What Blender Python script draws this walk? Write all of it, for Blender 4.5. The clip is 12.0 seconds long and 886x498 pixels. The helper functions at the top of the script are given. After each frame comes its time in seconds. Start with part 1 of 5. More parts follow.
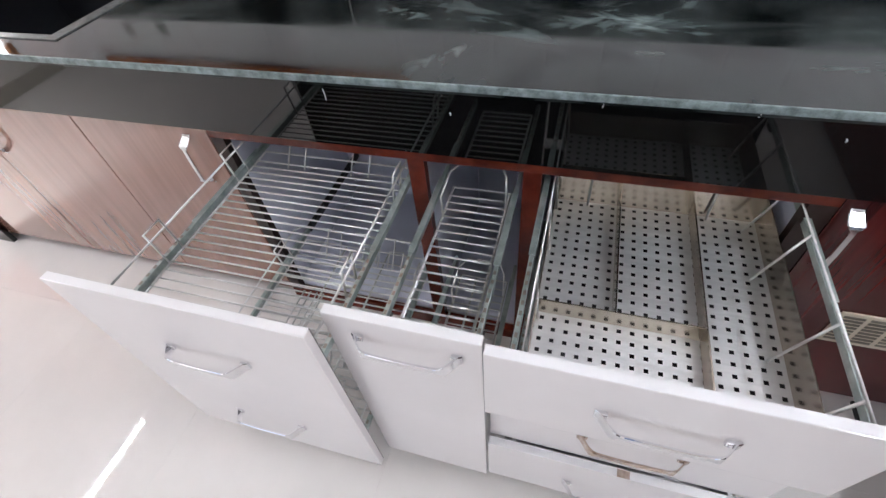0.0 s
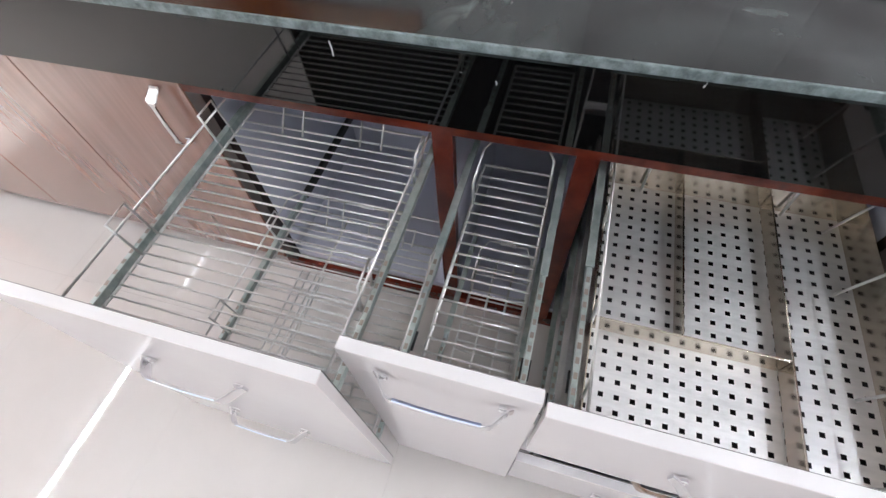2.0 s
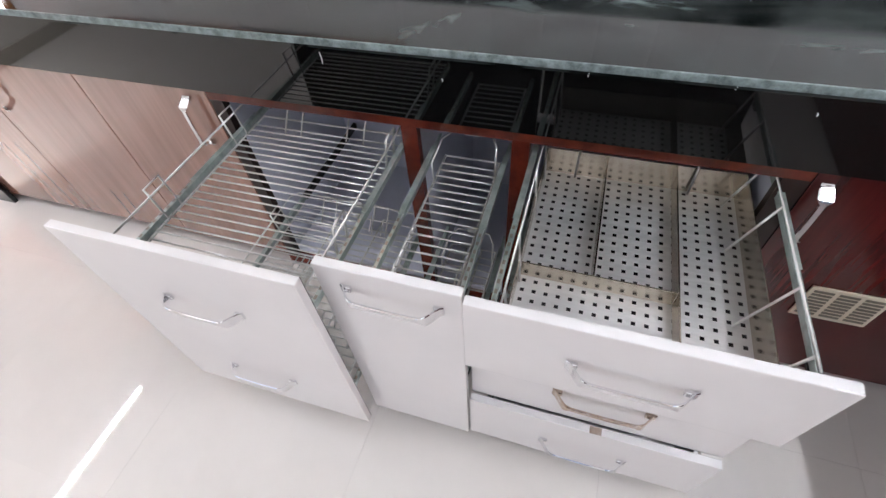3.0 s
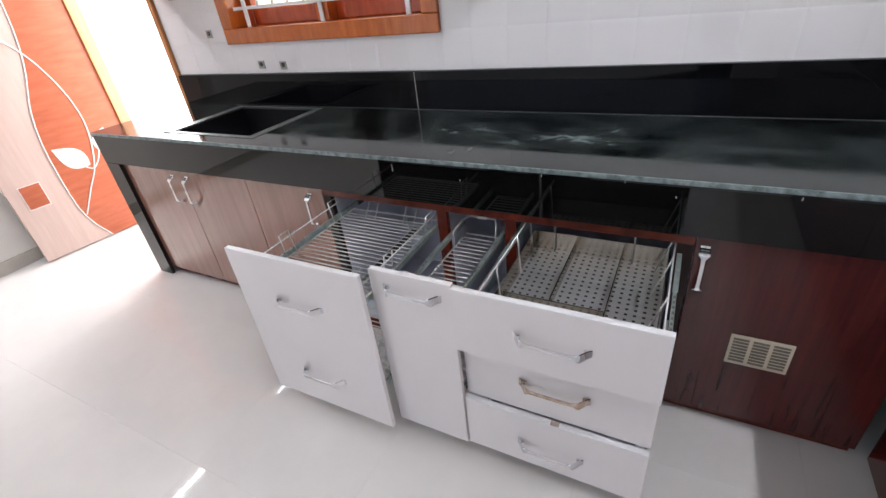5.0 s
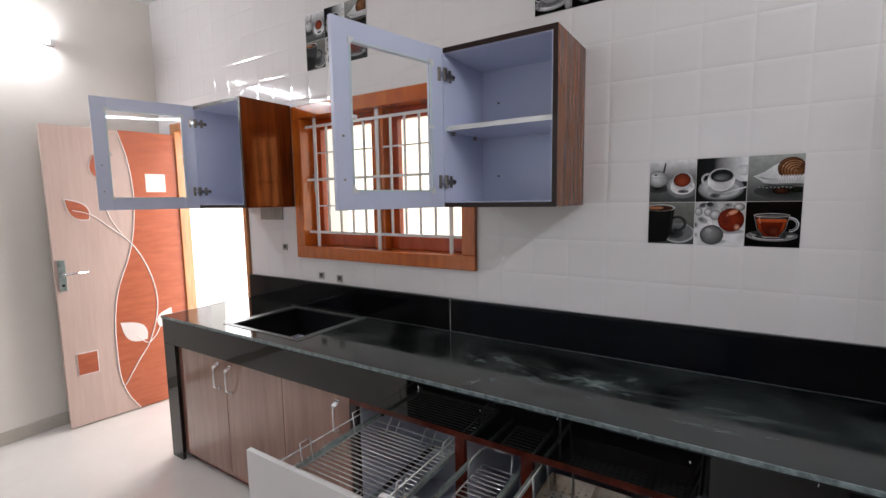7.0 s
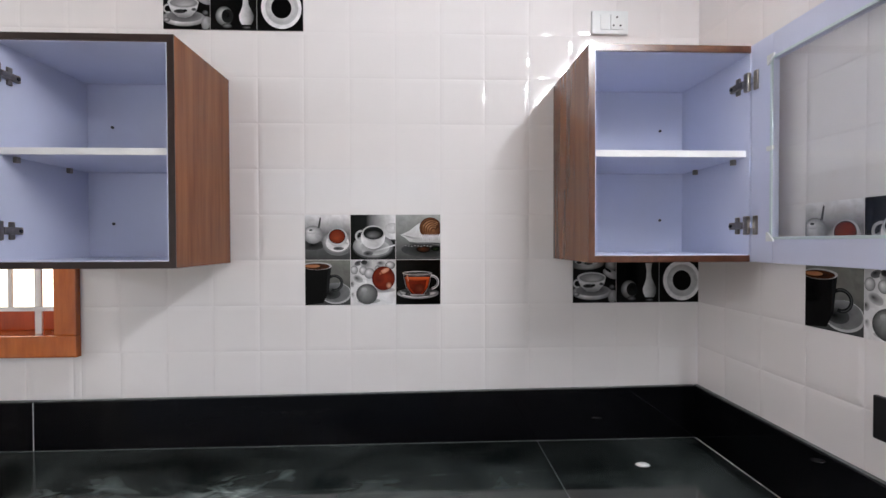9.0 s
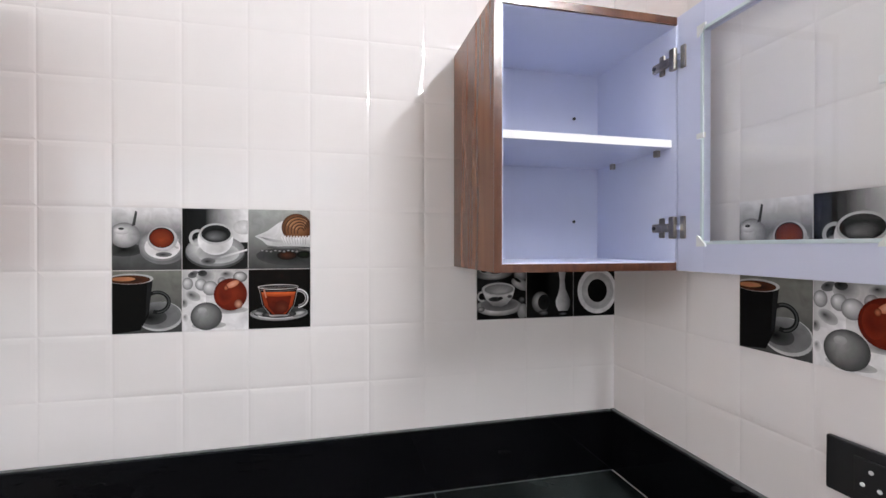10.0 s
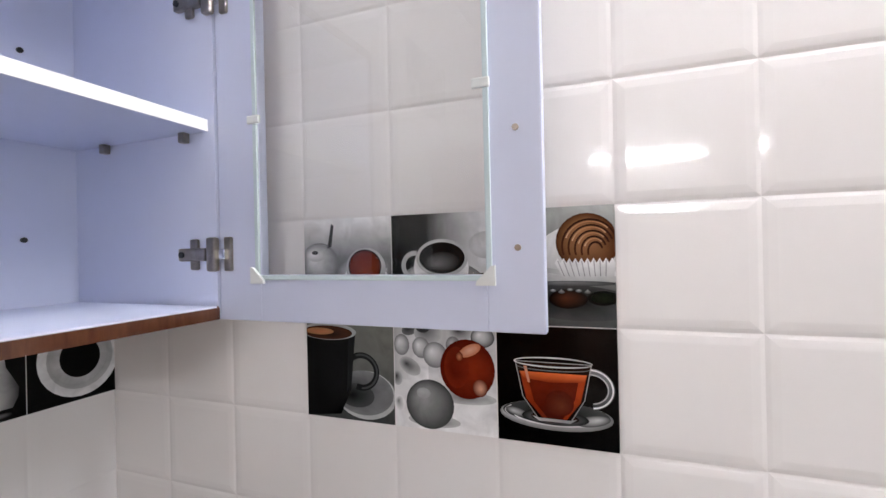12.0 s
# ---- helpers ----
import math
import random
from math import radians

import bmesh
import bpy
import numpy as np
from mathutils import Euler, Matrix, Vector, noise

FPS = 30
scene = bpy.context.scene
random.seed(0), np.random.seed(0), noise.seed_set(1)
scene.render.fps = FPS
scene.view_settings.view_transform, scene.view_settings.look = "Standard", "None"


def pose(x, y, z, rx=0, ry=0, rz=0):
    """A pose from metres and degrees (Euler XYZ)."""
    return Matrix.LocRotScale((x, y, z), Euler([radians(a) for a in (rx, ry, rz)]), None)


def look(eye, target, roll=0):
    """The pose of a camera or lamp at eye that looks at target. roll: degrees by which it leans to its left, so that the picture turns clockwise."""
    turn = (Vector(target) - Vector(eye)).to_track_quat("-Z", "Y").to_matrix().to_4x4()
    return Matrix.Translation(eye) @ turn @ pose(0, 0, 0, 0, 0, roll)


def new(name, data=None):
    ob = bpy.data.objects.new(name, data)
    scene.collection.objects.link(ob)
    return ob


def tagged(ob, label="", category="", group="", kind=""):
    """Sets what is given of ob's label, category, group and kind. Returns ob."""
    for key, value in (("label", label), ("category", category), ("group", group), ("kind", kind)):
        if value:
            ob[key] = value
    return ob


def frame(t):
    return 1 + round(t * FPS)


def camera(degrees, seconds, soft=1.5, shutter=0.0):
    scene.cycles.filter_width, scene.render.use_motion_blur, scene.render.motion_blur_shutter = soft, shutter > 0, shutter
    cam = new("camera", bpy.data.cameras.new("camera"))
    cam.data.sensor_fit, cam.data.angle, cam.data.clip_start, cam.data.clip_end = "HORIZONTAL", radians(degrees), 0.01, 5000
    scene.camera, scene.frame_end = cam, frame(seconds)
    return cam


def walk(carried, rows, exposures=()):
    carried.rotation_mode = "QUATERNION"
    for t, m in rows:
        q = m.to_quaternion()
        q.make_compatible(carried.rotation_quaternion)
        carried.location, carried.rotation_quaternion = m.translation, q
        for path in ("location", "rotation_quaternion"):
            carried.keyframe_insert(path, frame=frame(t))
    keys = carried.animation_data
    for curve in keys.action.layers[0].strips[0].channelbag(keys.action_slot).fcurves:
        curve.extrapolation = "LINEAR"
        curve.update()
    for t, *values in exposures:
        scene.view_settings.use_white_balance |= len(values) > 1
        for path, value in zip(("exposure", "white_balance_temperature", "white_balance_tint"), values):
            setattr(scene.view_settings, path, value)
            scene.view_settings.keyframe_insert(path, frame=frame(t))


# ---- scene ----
cam = camera(88.8, 12.0)
PATH = [
    (0, (-0.033, 0.195, 1.255), (-0.515, 1.433, -0.241), -7.2),
    (0.5, (-0.105, 0.29, 1.234), (-0.552, 1.469, -0.319), -6.9),
    (1, (-0.148, 0.354, 1.206), (-0.564, 1.458, -0.409), -6.3),
    (1.5, (-0.176, 0.375, 1.192), (-0.556, 1.416, -0.473), -5.1),
    (2, (-0.161, 0.351, 1.207), (-0.54, 1.386, -0.462), -4.8),
    (2.5, (-0.09, 0.267, 1.234), (-0.501, 1.37, -0.383), -4.8),
    (4.5, (0.28, -0.226, 1.314), (-0.444, 1.181, 0.09), -7.8),
    (5, (0.349, -0.303, 1.358), (-0.513, 1.176, 0.324), -6.9),
    (5.5, (0.402, -0.359, 1.409), (-0.621, 1.157, 0.6), -5.3),
    (6, (0.404, -0.383, 1.449), (-0.738, 1.15, 0.861), -4.0),
    (6.5, (0.399, -0.394, 1.48), (-0.787, 1.168, 1.091), -2.7),
    (7, (0.421, -0.384, 1.5), (-0.647, 1.293, 1.28), -0.9),
    (7.5, (0.456, -0.336, 1.5), (-0.296, 1.515, 1.401), -0.0),
    (9.5, (0.617, 0.078, 1.539), (0.89, 2.059, 1.512), -0.1),
    (10, (0.68, 0.244, 1.533), (1.142, 2.19, 1.522), 0.0),
    (10.5, (0.705, 0.411, 1.55), (1.452, 2.266, 1.556), -0.2),
    (11, (0.764, 0.519, 1.561), (1.799, 2.23, 1.581), -0.4),
    (11.5, (0.842, 0.551, 1.565), (2.289, 1.951, 1.574), -0.6),
    (12, (0.924, 0.582, 1.577), (2.823, 1.287, 1.578), -1.3),
]
EXPOSURES = [(0.0, 0.36, 6050, 10), (2.5, 0.4, 6150, 10), (4.5, 0.14, 6100, 10), (5.5, -0.2, 6050, 10), (6.5, -0.75, 6300, 10), (7.5, -0.6, 6250, 10), (9.5, 0.08, 6350, 10), (10.0, 0.2, 6400, 10), (11.0, 0.34, 6450, 10), (11.5, 0.5, 6450, 10), (12.0, 0.3, 6450, 10)]
walk(cam, [(t, look(eye, target, roll)) for t, eye, target, roll in PATH], EXPOSURES)

# ---- world and light ----
world = bpy.data.worlds.new("sky")
scene.world = world
world.use_nodes = True
wn = world.node_tree
sky = wn.nodes.new("ShaderNodeTexSky")
sky.sky_type, sky.sun_disc = "NISHITA", False
sky.sun_elevation, sky.sun_rotation = radians(50), radians(20)
wn.nodes["Background"].inputs["Strength"].default_value = 0.12
wn.links.new(sky.outputs["Color"], wn.nodes["Background"].inputs["Color"])

TUBE_LEFT, TUBE_RIGHT, OUTSIDE, DAYLIGHT = 205.0, 245.0, 4.0, 19.0
FILL = 22.0

# ---- plan, in metres ----
WALL_Y = 1.485        # tiled wall
WALL_R = 1.520        # right wall
WALL_L = -3.380       # left wall
WALL_B = -2.300       # wall behind
CEIL = 3.000
TOP = 0.853           # worktop
FRONT = 0.900         # worktop's front edge
DOOR_X0, DOOR_X1, DOOR_H = -3.130, -2.345, 2.030
WIN_X0, WIN_X1, WIN_Z0, WIN_Z1 = -1.814, -0.579, 1.159, 2.054


# ---- materials ----
def mat(name, colour, rough=0.5, metal=0.0, vary=0.0, scale=8.0, bump=0.0, bump_scale=60.0, second=None, stretch=(1, 1, 1), spec=0.5, coat=0.0, per_piece=0.0, rough_vary=0.0, fac=(0.35, 0.65)):
    m = bpy.data.materials.new(name)
    m.use_nodes = True
    nt = m.node_tree
    b = nt.nodes["Principled BSDF"]
    b.inputs["Base Color"].default_value = (*colour, 1)
    b.inputs["Roughness"].default_value = rough
    b.inputs["Metallic"].default_value = metal
    b.inputs["Specular IOR Level"].default_value = spec
    b.inputs["Coat Weight"].default_value = coat
    b.inputs["Coat Roughness"].default_value = 0.06
    tc = nt.nodes.new("ShaderNodeTexCoord")
    mp = nt.nodes.new("ShaderNodeMapping")
    mp.inputs["Scale"].default_value = stretch
    nt.links.new(tc.outputs["Object"], mp.inputs["Vector"])
    if vary or second:
        n1 = nt.nodes.new("ShaderNodeTexNoise")
        n1.inputs["Scale"].default_value, n1.inputs["Detail"].default_value, n1.inputs["Roughness"].default_value = scale, 7, 0.65
        nt.links.new(mp.outputs["Vector"], n1.inputs["Vector"])
        ramp = nt.nodes.new("ShaderNodeValToRGB")
        ramp.color_ramp.elements[0].position, ramp.color_ramp.elements[1].position = fac
        lo = second or tuple(c * (1 - vary) for c in colour)
        ramp.color_ramp.elements[0].color, ramp.color_ramp.elements[1].color = (*lo, 1), (*colour, 1)
        nt.links.new(n1.outputs["Fac"], ramp.inputs["Fac"])
        out = ramp.outputs["Color"]
        if per_piece:
            oi = nt.nodes.new("ShaderNodeObjectInfo")
            mr = nt.nodes.new("ShaderNodeMapRange")
            mr.inputs["To Min"].default_value, mr.inputs["To Max"].default_value = 1 - per_piece, 1
            nt.links.new(oi.outputs["Random"], mr.inputs["Value"])
            mx = nt.nodes.new("ShaderNodeMix")
            mx.data_type, mx.blend_type = "RGBA", "MULTIPLY"
            mx.inputs[0].default_value = 1
            nt.links.new(out, mx.inputs[6])
            nt.links.new(mr.outputs["Result"], mx.inputs[7])
            out = mx.outputs[2]
        nt.links.new(out, b.inputs["Base Color"])
        if rough_vary:
            rr = nt.nodes.new("ShaderNodeMapRange")
            rr.inputs["To Min"].default_value, rr.inputs["To Max"].default_value = rough, rough + rough_vary
            nt.links.new(n1.outputs["Fac"], rr.inputs["Value"])
            nt.links.new(rr.outputs["Result"], b.inputs["Roughness"])
    if bump:
        n2 = nt.nodes.new("ShaderNodeTexNoise")
        n2.inputs["Scale"].default_value, n2.inputs["Detail"].default_value = bump_scale, 4
        nt.links.new(mp.outputs["Vector"], n2.inputs["Vector"])
        bp = nt.nodes.new("ShaderNodeBump")
        bp.inputs["Strength"].default_value, bp.inputs["Distance"].default_value = bump, 0.002
        nt.links.new(n2.outputs["Fac"], bp.inputs["Height"])
        nt.links.new(bp.outputs["Normal"], b.inputs["Normal"])
    return m


def glow(name, colour, strength):
    m = bpy.data.materials.new(name)
    m.use_nodes = True
    nt = m.node_tree
    nt.nodes.remove(nt.nodes["Principled BSDF"])
    e = nt.nodes.new("ShaderNodeEmission")
    e.inputs["Color"].default_value, e.inputs["Strength"].default_value = (*colour, 1), strength
    nt.links.new(e.outputs[0], nt.nodes["Material Output"].inputs["Surface"])
    return m


def glass(name, tint=(0.95, 0.98, 0.97), rough=0.0):
    m = bpy.data.materials.new(name)
    m.use_nodes = True
    b = m.node_tree.nodes["Principled BSDF"]
    b.inputs["Base Color"].default_value = (*tint, 1)
    b.inputs["Transmission Weight"].default_value = 1
    b.inputs["Roughness"].default_value, b.inputs["IOR"].default_value = rough, 1.3
    return m


def granite(name):
    """Polished black granite with fine specks, dry dusty patches and a painted greenish wall sheen."""
    m = mat(name, (0.003, 0.003, 0.0035), 0.05, spec=0.5)
    nt = m.node_tree
    b = nt.nodes["Principled BSDF"]
    tc = nt.nodes.new("ShaderNodeTexCoord")
    dust_sheen = nt.nodes.new("ShaderNodeTexNoise")
    dust_sheen.inputs["Scale"].default_value, dust_sheen.inputs["Detail"].default_value, dust_sheen.inputs["Distortion"].default_value = 2.6, 8, 1.4
    speck = nt.nodes.new("ShaderNodeTexNoise")
    speck.inputs["Scale"].default_value, speck.inputs["Detail"].default_value = 420, 2
    for n in (dust_sheen, speck):
        nt.links.new(tc.outputs["Object"], n.inputs["Vector"])
    # broad greenish haze: dusty film plus the wall's sheen put into the colour
    r1 = nt.nodes.new("ShaderNodeMapRange")
    r1.inputs["From Min"].default_value, r1.inputs["From Max"].default_value = 0.36, 0.80
    r1.inputs["To Max"].default_value = 0.145
    nt.links.new(dust_sheen.outputs["Fac"], r1.inputs["Value"])
    smear = None
    for cx, cy, sx, sy, turn, much in ((-0.18, 1.16, 2.6, 7.0, -22, 0.45), (0.02, 1.20, 5.0, 9.0, 30, 0.75), (0.06, 1.17, 7.0, 22.0, -18, 0.9), (-0.42, 1.20, 9.0, 12.0, 10, 0.6), (-0.30, 1.02, 8.0, 14.0, 70, 0.5), (0.45, 1.18, 1.3, 7.5, 4, 0.20), (0.42, 1.03, 6.0, 26.0, 8, 0.4), (-0.95, 1.16, 1.4, 6.0, 0, 0.12)):
        mp = nt.nodes.new("ShaderNodeMapping")
        mp.vector_type = "TEXTURE"
        mp.inputs["Location"].default_value, mp.inputs["Rotation"].default_value, mp.inputs["Scale"].default_value = (cx, cy, TOP), (0, 0, radians(turn)), (1 / sx, 1 / sy, 1)
        gr = nt.nodes.new("ShaderNodeTexGradient")
        gr.gradient_type = "SPHERICAL"
        nz = nt.nodes.new("ShaderNodeTexNoise")
        nz.inputs["Scale"].default_value, nz.inputs["Detail"].default_value, nz.inputs["Distortion"].default_value = 2.0, 9, 0.7
        nr = nt.nodes.new("ShaderNodeMapRange")
        nr.inputs["From Min"].default_value, nr.inputs["From Max"].default_value, nr.inputs["To Max"].default_value = 0.48, 0.75, much
        mu = nt.nodes.new("ShaderNodeMath")
        mu.operation = "MULTIPLY"
        nt.links.new(tc.outputs["Object"], mp.inputs["Vector"])
        nt.links.new(mp.outputs["Vector"], gr.inputs["Vector"])
        nt.links.new(mp.outputs["Vector"], nz.inputs["Vector"])
        nt.links.new(nz.outputs["Fac"], nr.inputs["Value"])
        nt.links.new(gr.outputs["Fac"], mu.inputs[0])
        nt.links.new(nr.outputs["Result"], mu.inputs[1])
        if smear:
            sm = nt.nodes.new("ShaderNodeMath")
            nt.links.new(smear, sm.inputs[0])
            nt.links.new(mu.outputs[0], sm.inputs[1])
            smear = sm.outputs[0]
        else:
            smear = mu.outputs[0]
    r2 = nt.nodes.new("ShaderNodeMapRange")
    r2.inputs["From Min"].default_value, r2.inputs["From Max"].default_value = 0.66, 0.75
    r2.inputs["To Max"].default_value = 0.035
    nt.links.new(speck.outputs["Fac"], r2.inputs["Value"])
    add = nt.nodes.new("ShaderNodeMath")
    nt.links.new(r1.outputs["Result"], add.inputs[0])
    nt.links.new(r2.outputs["Result"], add.inputs[1])
    mx = nt.nodes.new("ShaderNodeMix")
    mx.data_type = "RGBA"
    mx.inputs[6].default_value, mx.inputs[7].default_value = (0.003, 0.004, 0.004, 1), (0.36, 0.43, 0.42, 1)
    add2 = nt.nodes.new("ShaderNodeMath")
    add2.use_clamp = True
    nt.links.new(add.outputs[0], add2.inputs[0])
    nt.links.new(smear, add2.inputs[1])
    nt.links.new(add2.outputs[0], mx.inputs[0])
    nt.links.new(mx.outputs[2], b.inputs["Base Color"])
    r3 = nt.nodes.new("ShaderNodeMapRange")
    r3.inputs["From Min"].default_value, r3.inputs["From Max"].default_value = 0.4, 0.75
    r3.inputs["To Min"].default_value, r3.inputs["To Max"].default_value = 0.05, 0.20
    nt.links.new(dust_sheen.outputs["Fac"], r3.inputs["Value"])
    nt.links.new(r3.outputs["Result"], b.inputs["Roughness"])
    return m


M_PAINT = mat("cream_wall_paint", (0.79, 0.745, 0.69), 0.6, vary=0.05, scale=3, bump=0.15, bump_scale=150)
M_CEIL = mat("white_ceiling_paint", (0.82, 0.82, 0.80), 0.8, vary=0.03, scale=3)
M_TILE = mat("white_glazed_tile", (0.82, 0.785, 0.782), 0.08, vary=0.03, scale=2.5, per_piece=0.03, bump=0.04, bump_scale=14, coat=0.3)
M_GROUT = mat("white_grout", (0.74, 0.72, 0.71), 0.8, vary=0.12, scale=20)
M_FLOOR = mat("cream_vitrified_floor", (0.74, 0.70, 0.665), 0.012, vary=0.08, scale=1.6, per_piece=0.02, rough_vary=0.035)
M_JOINT = mat("floor_joint", (0.68, 0.64, 0.60), 0.4, vary=0.1, scale=10)
M_SKIRT = mat("skirting_stone", (0.50, 0.46, 0.40), 0.25, vary=0.12, scale=9)
M_GRAN = granite("black_granite")
M_SPLASH = mat("black_granite_polished", (0.002, 0.002, 0.0025), 0.04, spec=0.15, second=(0.004, 0.004, 0.005), scale=260)
M_APRON = mat("black_granite_apron", (0.002, 0.002, 0.002), 0.04, spec=0.5, second=(0.004, 0.004, 0.004), scale=260)
M_EDGE = mat("sawn_granite_edge", (0.23, 0.28, 0.28), 0.5, second=(0.07, 0.09, 0.09), scale=45, bump=0.4, bump_scale=120)
M_WHITE = mat("cream_gloss_laminate", (0.77, 0.72, 0.705), 0.07, vary=0.03, scale=5, bump=0.02, bump_scale=30)
M_WHITE_EDGE = mat("white_edge_band", (0.78, 0.77, 0.77), 0.35, vary=0.03, scale=9)
M_LAV = mat("lavender_laminate", (0.635, 0.668, 0.83), 0.35, vary=0.04, scale=4)
M_BROWN = mat("brown_wood_laminate", (0.29, 0.145, 0.105), 0.06, second=(0.20, 0.090, 0.062), scale=4, stretch=(5, 5, 0.35), bump=0.015, bump_scale=40, coat=1.0)
M_WALNUT = mat("dark_walnut_laminate", (0.19, 0.068, 0.026), 0.13, second=(0.11, 0.034, 0.012), scale=4, stretch=(6, 6, 0.35), bump=0.01, bump_scale=40, spec=0.24)
# walnut copy with the window's orange reflection put into base colour and specular tint
M_WALNUT_GLOW = mat("walnut_with_window_reflection", (0.15, 0.030, 0.006), 0.10, second=(0.055, 0.009, 0.002), scale=4, stretch=(6, 6, 0.35), spec=0.6)
M_WALNUT_GLOW.node_tree.nodes["Principled BSDF"].inputs["Specular Tint"].default_value = (1.0, 0.30, 0.05, 1)
M_RED = mat("mahogany_red_laminate", (0.080, 0.010, 0.009), 0.16, second=(0.046, 0.0055, 0.006), scale=7, stretch=(7, 7, 0.35), bump=0.05, bump_scale=40, coat=0.2)
M_FRAME = mat("red_brown_wood_edging", (0.155, 0.024, 0.012), 0.25, second=(0.075, 0.011, 0.006), scale=7, stretch=(2, 6, 2))
M_ORANGE = mat("varnished_orange_wood", (0.58, 0.150, 0.020), 0.2, second=(0.40, 0.080, 0.010), scale=6, stretch=(4, 4, 0.7), bump=0.08, bump_scale=50, coat=0.3)
M_JAMB = mat("pale_orange_wood", (0.52, 0.23, 0.085), 0.25, second=(0.40, 0.15, 0.045), scale=6, stretch=(5, 5, 0.5))
M_LEAF = mat("beige_wood_laminate", (0.62, 0.47, 0.41), 0.4, second=(0.56, 0.41, 0.35), scale=6, stretch=(7, 7, 0.5))
M_TERRA = mat("terracotta_wood_laminate", (0.48, 0.135, 0.065), 0.38, second=(0.38, 0.095, 0.043), scale=6, stretch=(1, 1, 6))
M_INLAY = mat("pale_inlay", (0.80, 0.72, 0.68), 0.4, vary=0.04)
M_STEEL = mat("bright_steel_wire", (0.82, 0.82, 0.80), 0.33, 0.75, vary=0.2, scale=40)
M_CHROME = mat("chrome", (0.80, 0.80, 0.82), 0.10, 1.0, vary=0.06, scale=20)
M_ZINC = mat("zinc_slide", (0.54, 0.61, 0.58), 0.30, 0.65, second=(0.30, 0.36, 0.34), scale=25)
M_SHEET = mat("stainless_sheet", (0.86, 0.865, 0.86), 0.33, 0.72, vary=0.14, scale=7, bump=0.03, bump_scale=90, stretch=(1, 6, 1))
# chrome with a brown reflection painted in; also colours the drawer's chip
M_BROWN_SHEEN_CHIP = mat("brown_reflection_and_chip", (0.66, 0.58, 0.52), 0.22, 0.95, second=(0.44, 0.31, 0.22), scale=45)
# polished steel, its base colour browned to carry the reflections on tray sides
M_SHEET_REFLECT = mat("polished_side_with_brown_reflection", (0.60, 0.535, 0.45), 0.20, 1.0, vary=0.25, scale=9, bump=0.03, bump_scale=60)
M_DARK = mat("dark_plastic", (0.012, 0.012, 0.013), 0.35, vary=0.2)
M_HINGE = mat("nickel_hinge", (0.36, 0.32, 0.28), 0.3, 1.0, vary=0.25, scale=60)
M_PLASTIC = mat("white_plastic", (0.74, 0.76, 0.76), 0.35, vary=0.03)
M_BEAD = mat("pale_cyan_glazing_bead", (0.60, 0.70, 0.73), 0.35, vary=0.04)
M_GREY = mat("grey_plate", (0.36, 0.34, 0.31), 0.4, vary=0.1, scale=30)
M_VENT = mat("beige_vent", (0.55, 0.47, 0.36), 0.4, vary=0.06, scale=30)
M_SLOT = mat("shaded_vent_slot", (0.13, 0.11, 0.085), 0.6, vary=0.1)
M_GRILLE = mat("white_enamel", (0.82, 0.80, 0.78), 0.35, vary=0.04)
M_GLASS = glass("clear_glass", (0.985, 0.995, 0.992))
M_SINK = mat("dark_sink_bowl", (0.006, 0.006, 0.007), 0.40, vary=0.3, scale=12, spec=0.15)
M_SINKRIM = mat("grey_stone_rim", (0.14, 0.15, 0.15), 0.4, second=(0.05, 0.055, 0.055), scale=50)
M_TUBE = glow("lit_tube_left", (0.97, 0.97, 1.0), TUBE_LEFT)
M_TUBE_R = glow("lit_tube_right", (0.97, 0.97, 1.0), TUBE_RIGHT)
M_OUT = glow("bright_daylit_distance", (1.0, 0.92, 0.84), OUTSIDE)
M_OUT_WARM = glow("cream_sunlit_distance", (1.0, 0.84, 0.68), OUTSIDE * 0.55)
M_PALE = mat("pale_lavender_carcass", (0.74, 0.755, 0.85), 0.4, vary=0.04, scale=4)
M_BAND = mat("dark_edge_band_and_shaded_upright", (0.022, 0.009, 0.007), 0.3, vary=0.3, scale=20, spec=0.3)
M_BAND_WARM = mat("brown_edge_band", (0.095, 0.034, 0.016), 0.2, second=(0.045, 0.015, 0.008), scale=12, stretch=(3, 3, 0.6))
# redder copy of the orange wood; the daylight glow is in its colour
M_SASH = mat("varnished_wood_with_daylight_glow", (0.48, 0.072, 0.010), 0.2, second=(0.32, 0.042, 0.006), scale=6, stretch=(4, 4, 0.7), coat=0.3)
M_BACK = mat("dark_panel_back", (0.018, 0.010, 0.008), 0.4, vary=0.2, scale=8)
M_UNDER_TRAY = mat("dark_under_tray_sheet", (0.02, 0.02, 0.022), 0.5, vary=0.2, scale=20)
# ---- mesh helpers ----
def finish(bm, name, material, parent=None, label="", smooth=False):
    me = bpy.data.meshes.new(name)
    bmesh.ops.recalc_face_normals(bm, faces=bm.faces)
    bm.to_mesh(me)
    bm.free()
    for f in me.polygons:
        f.use_smooth = smooth
    if material:
        me.materials.append(material)
    ob = new(name, me)
    if parent:
        ob.parent = parent
    if label:
        ob["label"] = label
    return ob


def part(name, bm, material, parent, label="", smooth=False):
    return finish(bm, name, material, parent, label, smooth)


def thing(name, label, category, group="", kind="", m=None):
    ob = tagged(new(name), label, category, group, kind)
    if m is not None:
        ob.matrix_basis = m
    return ob


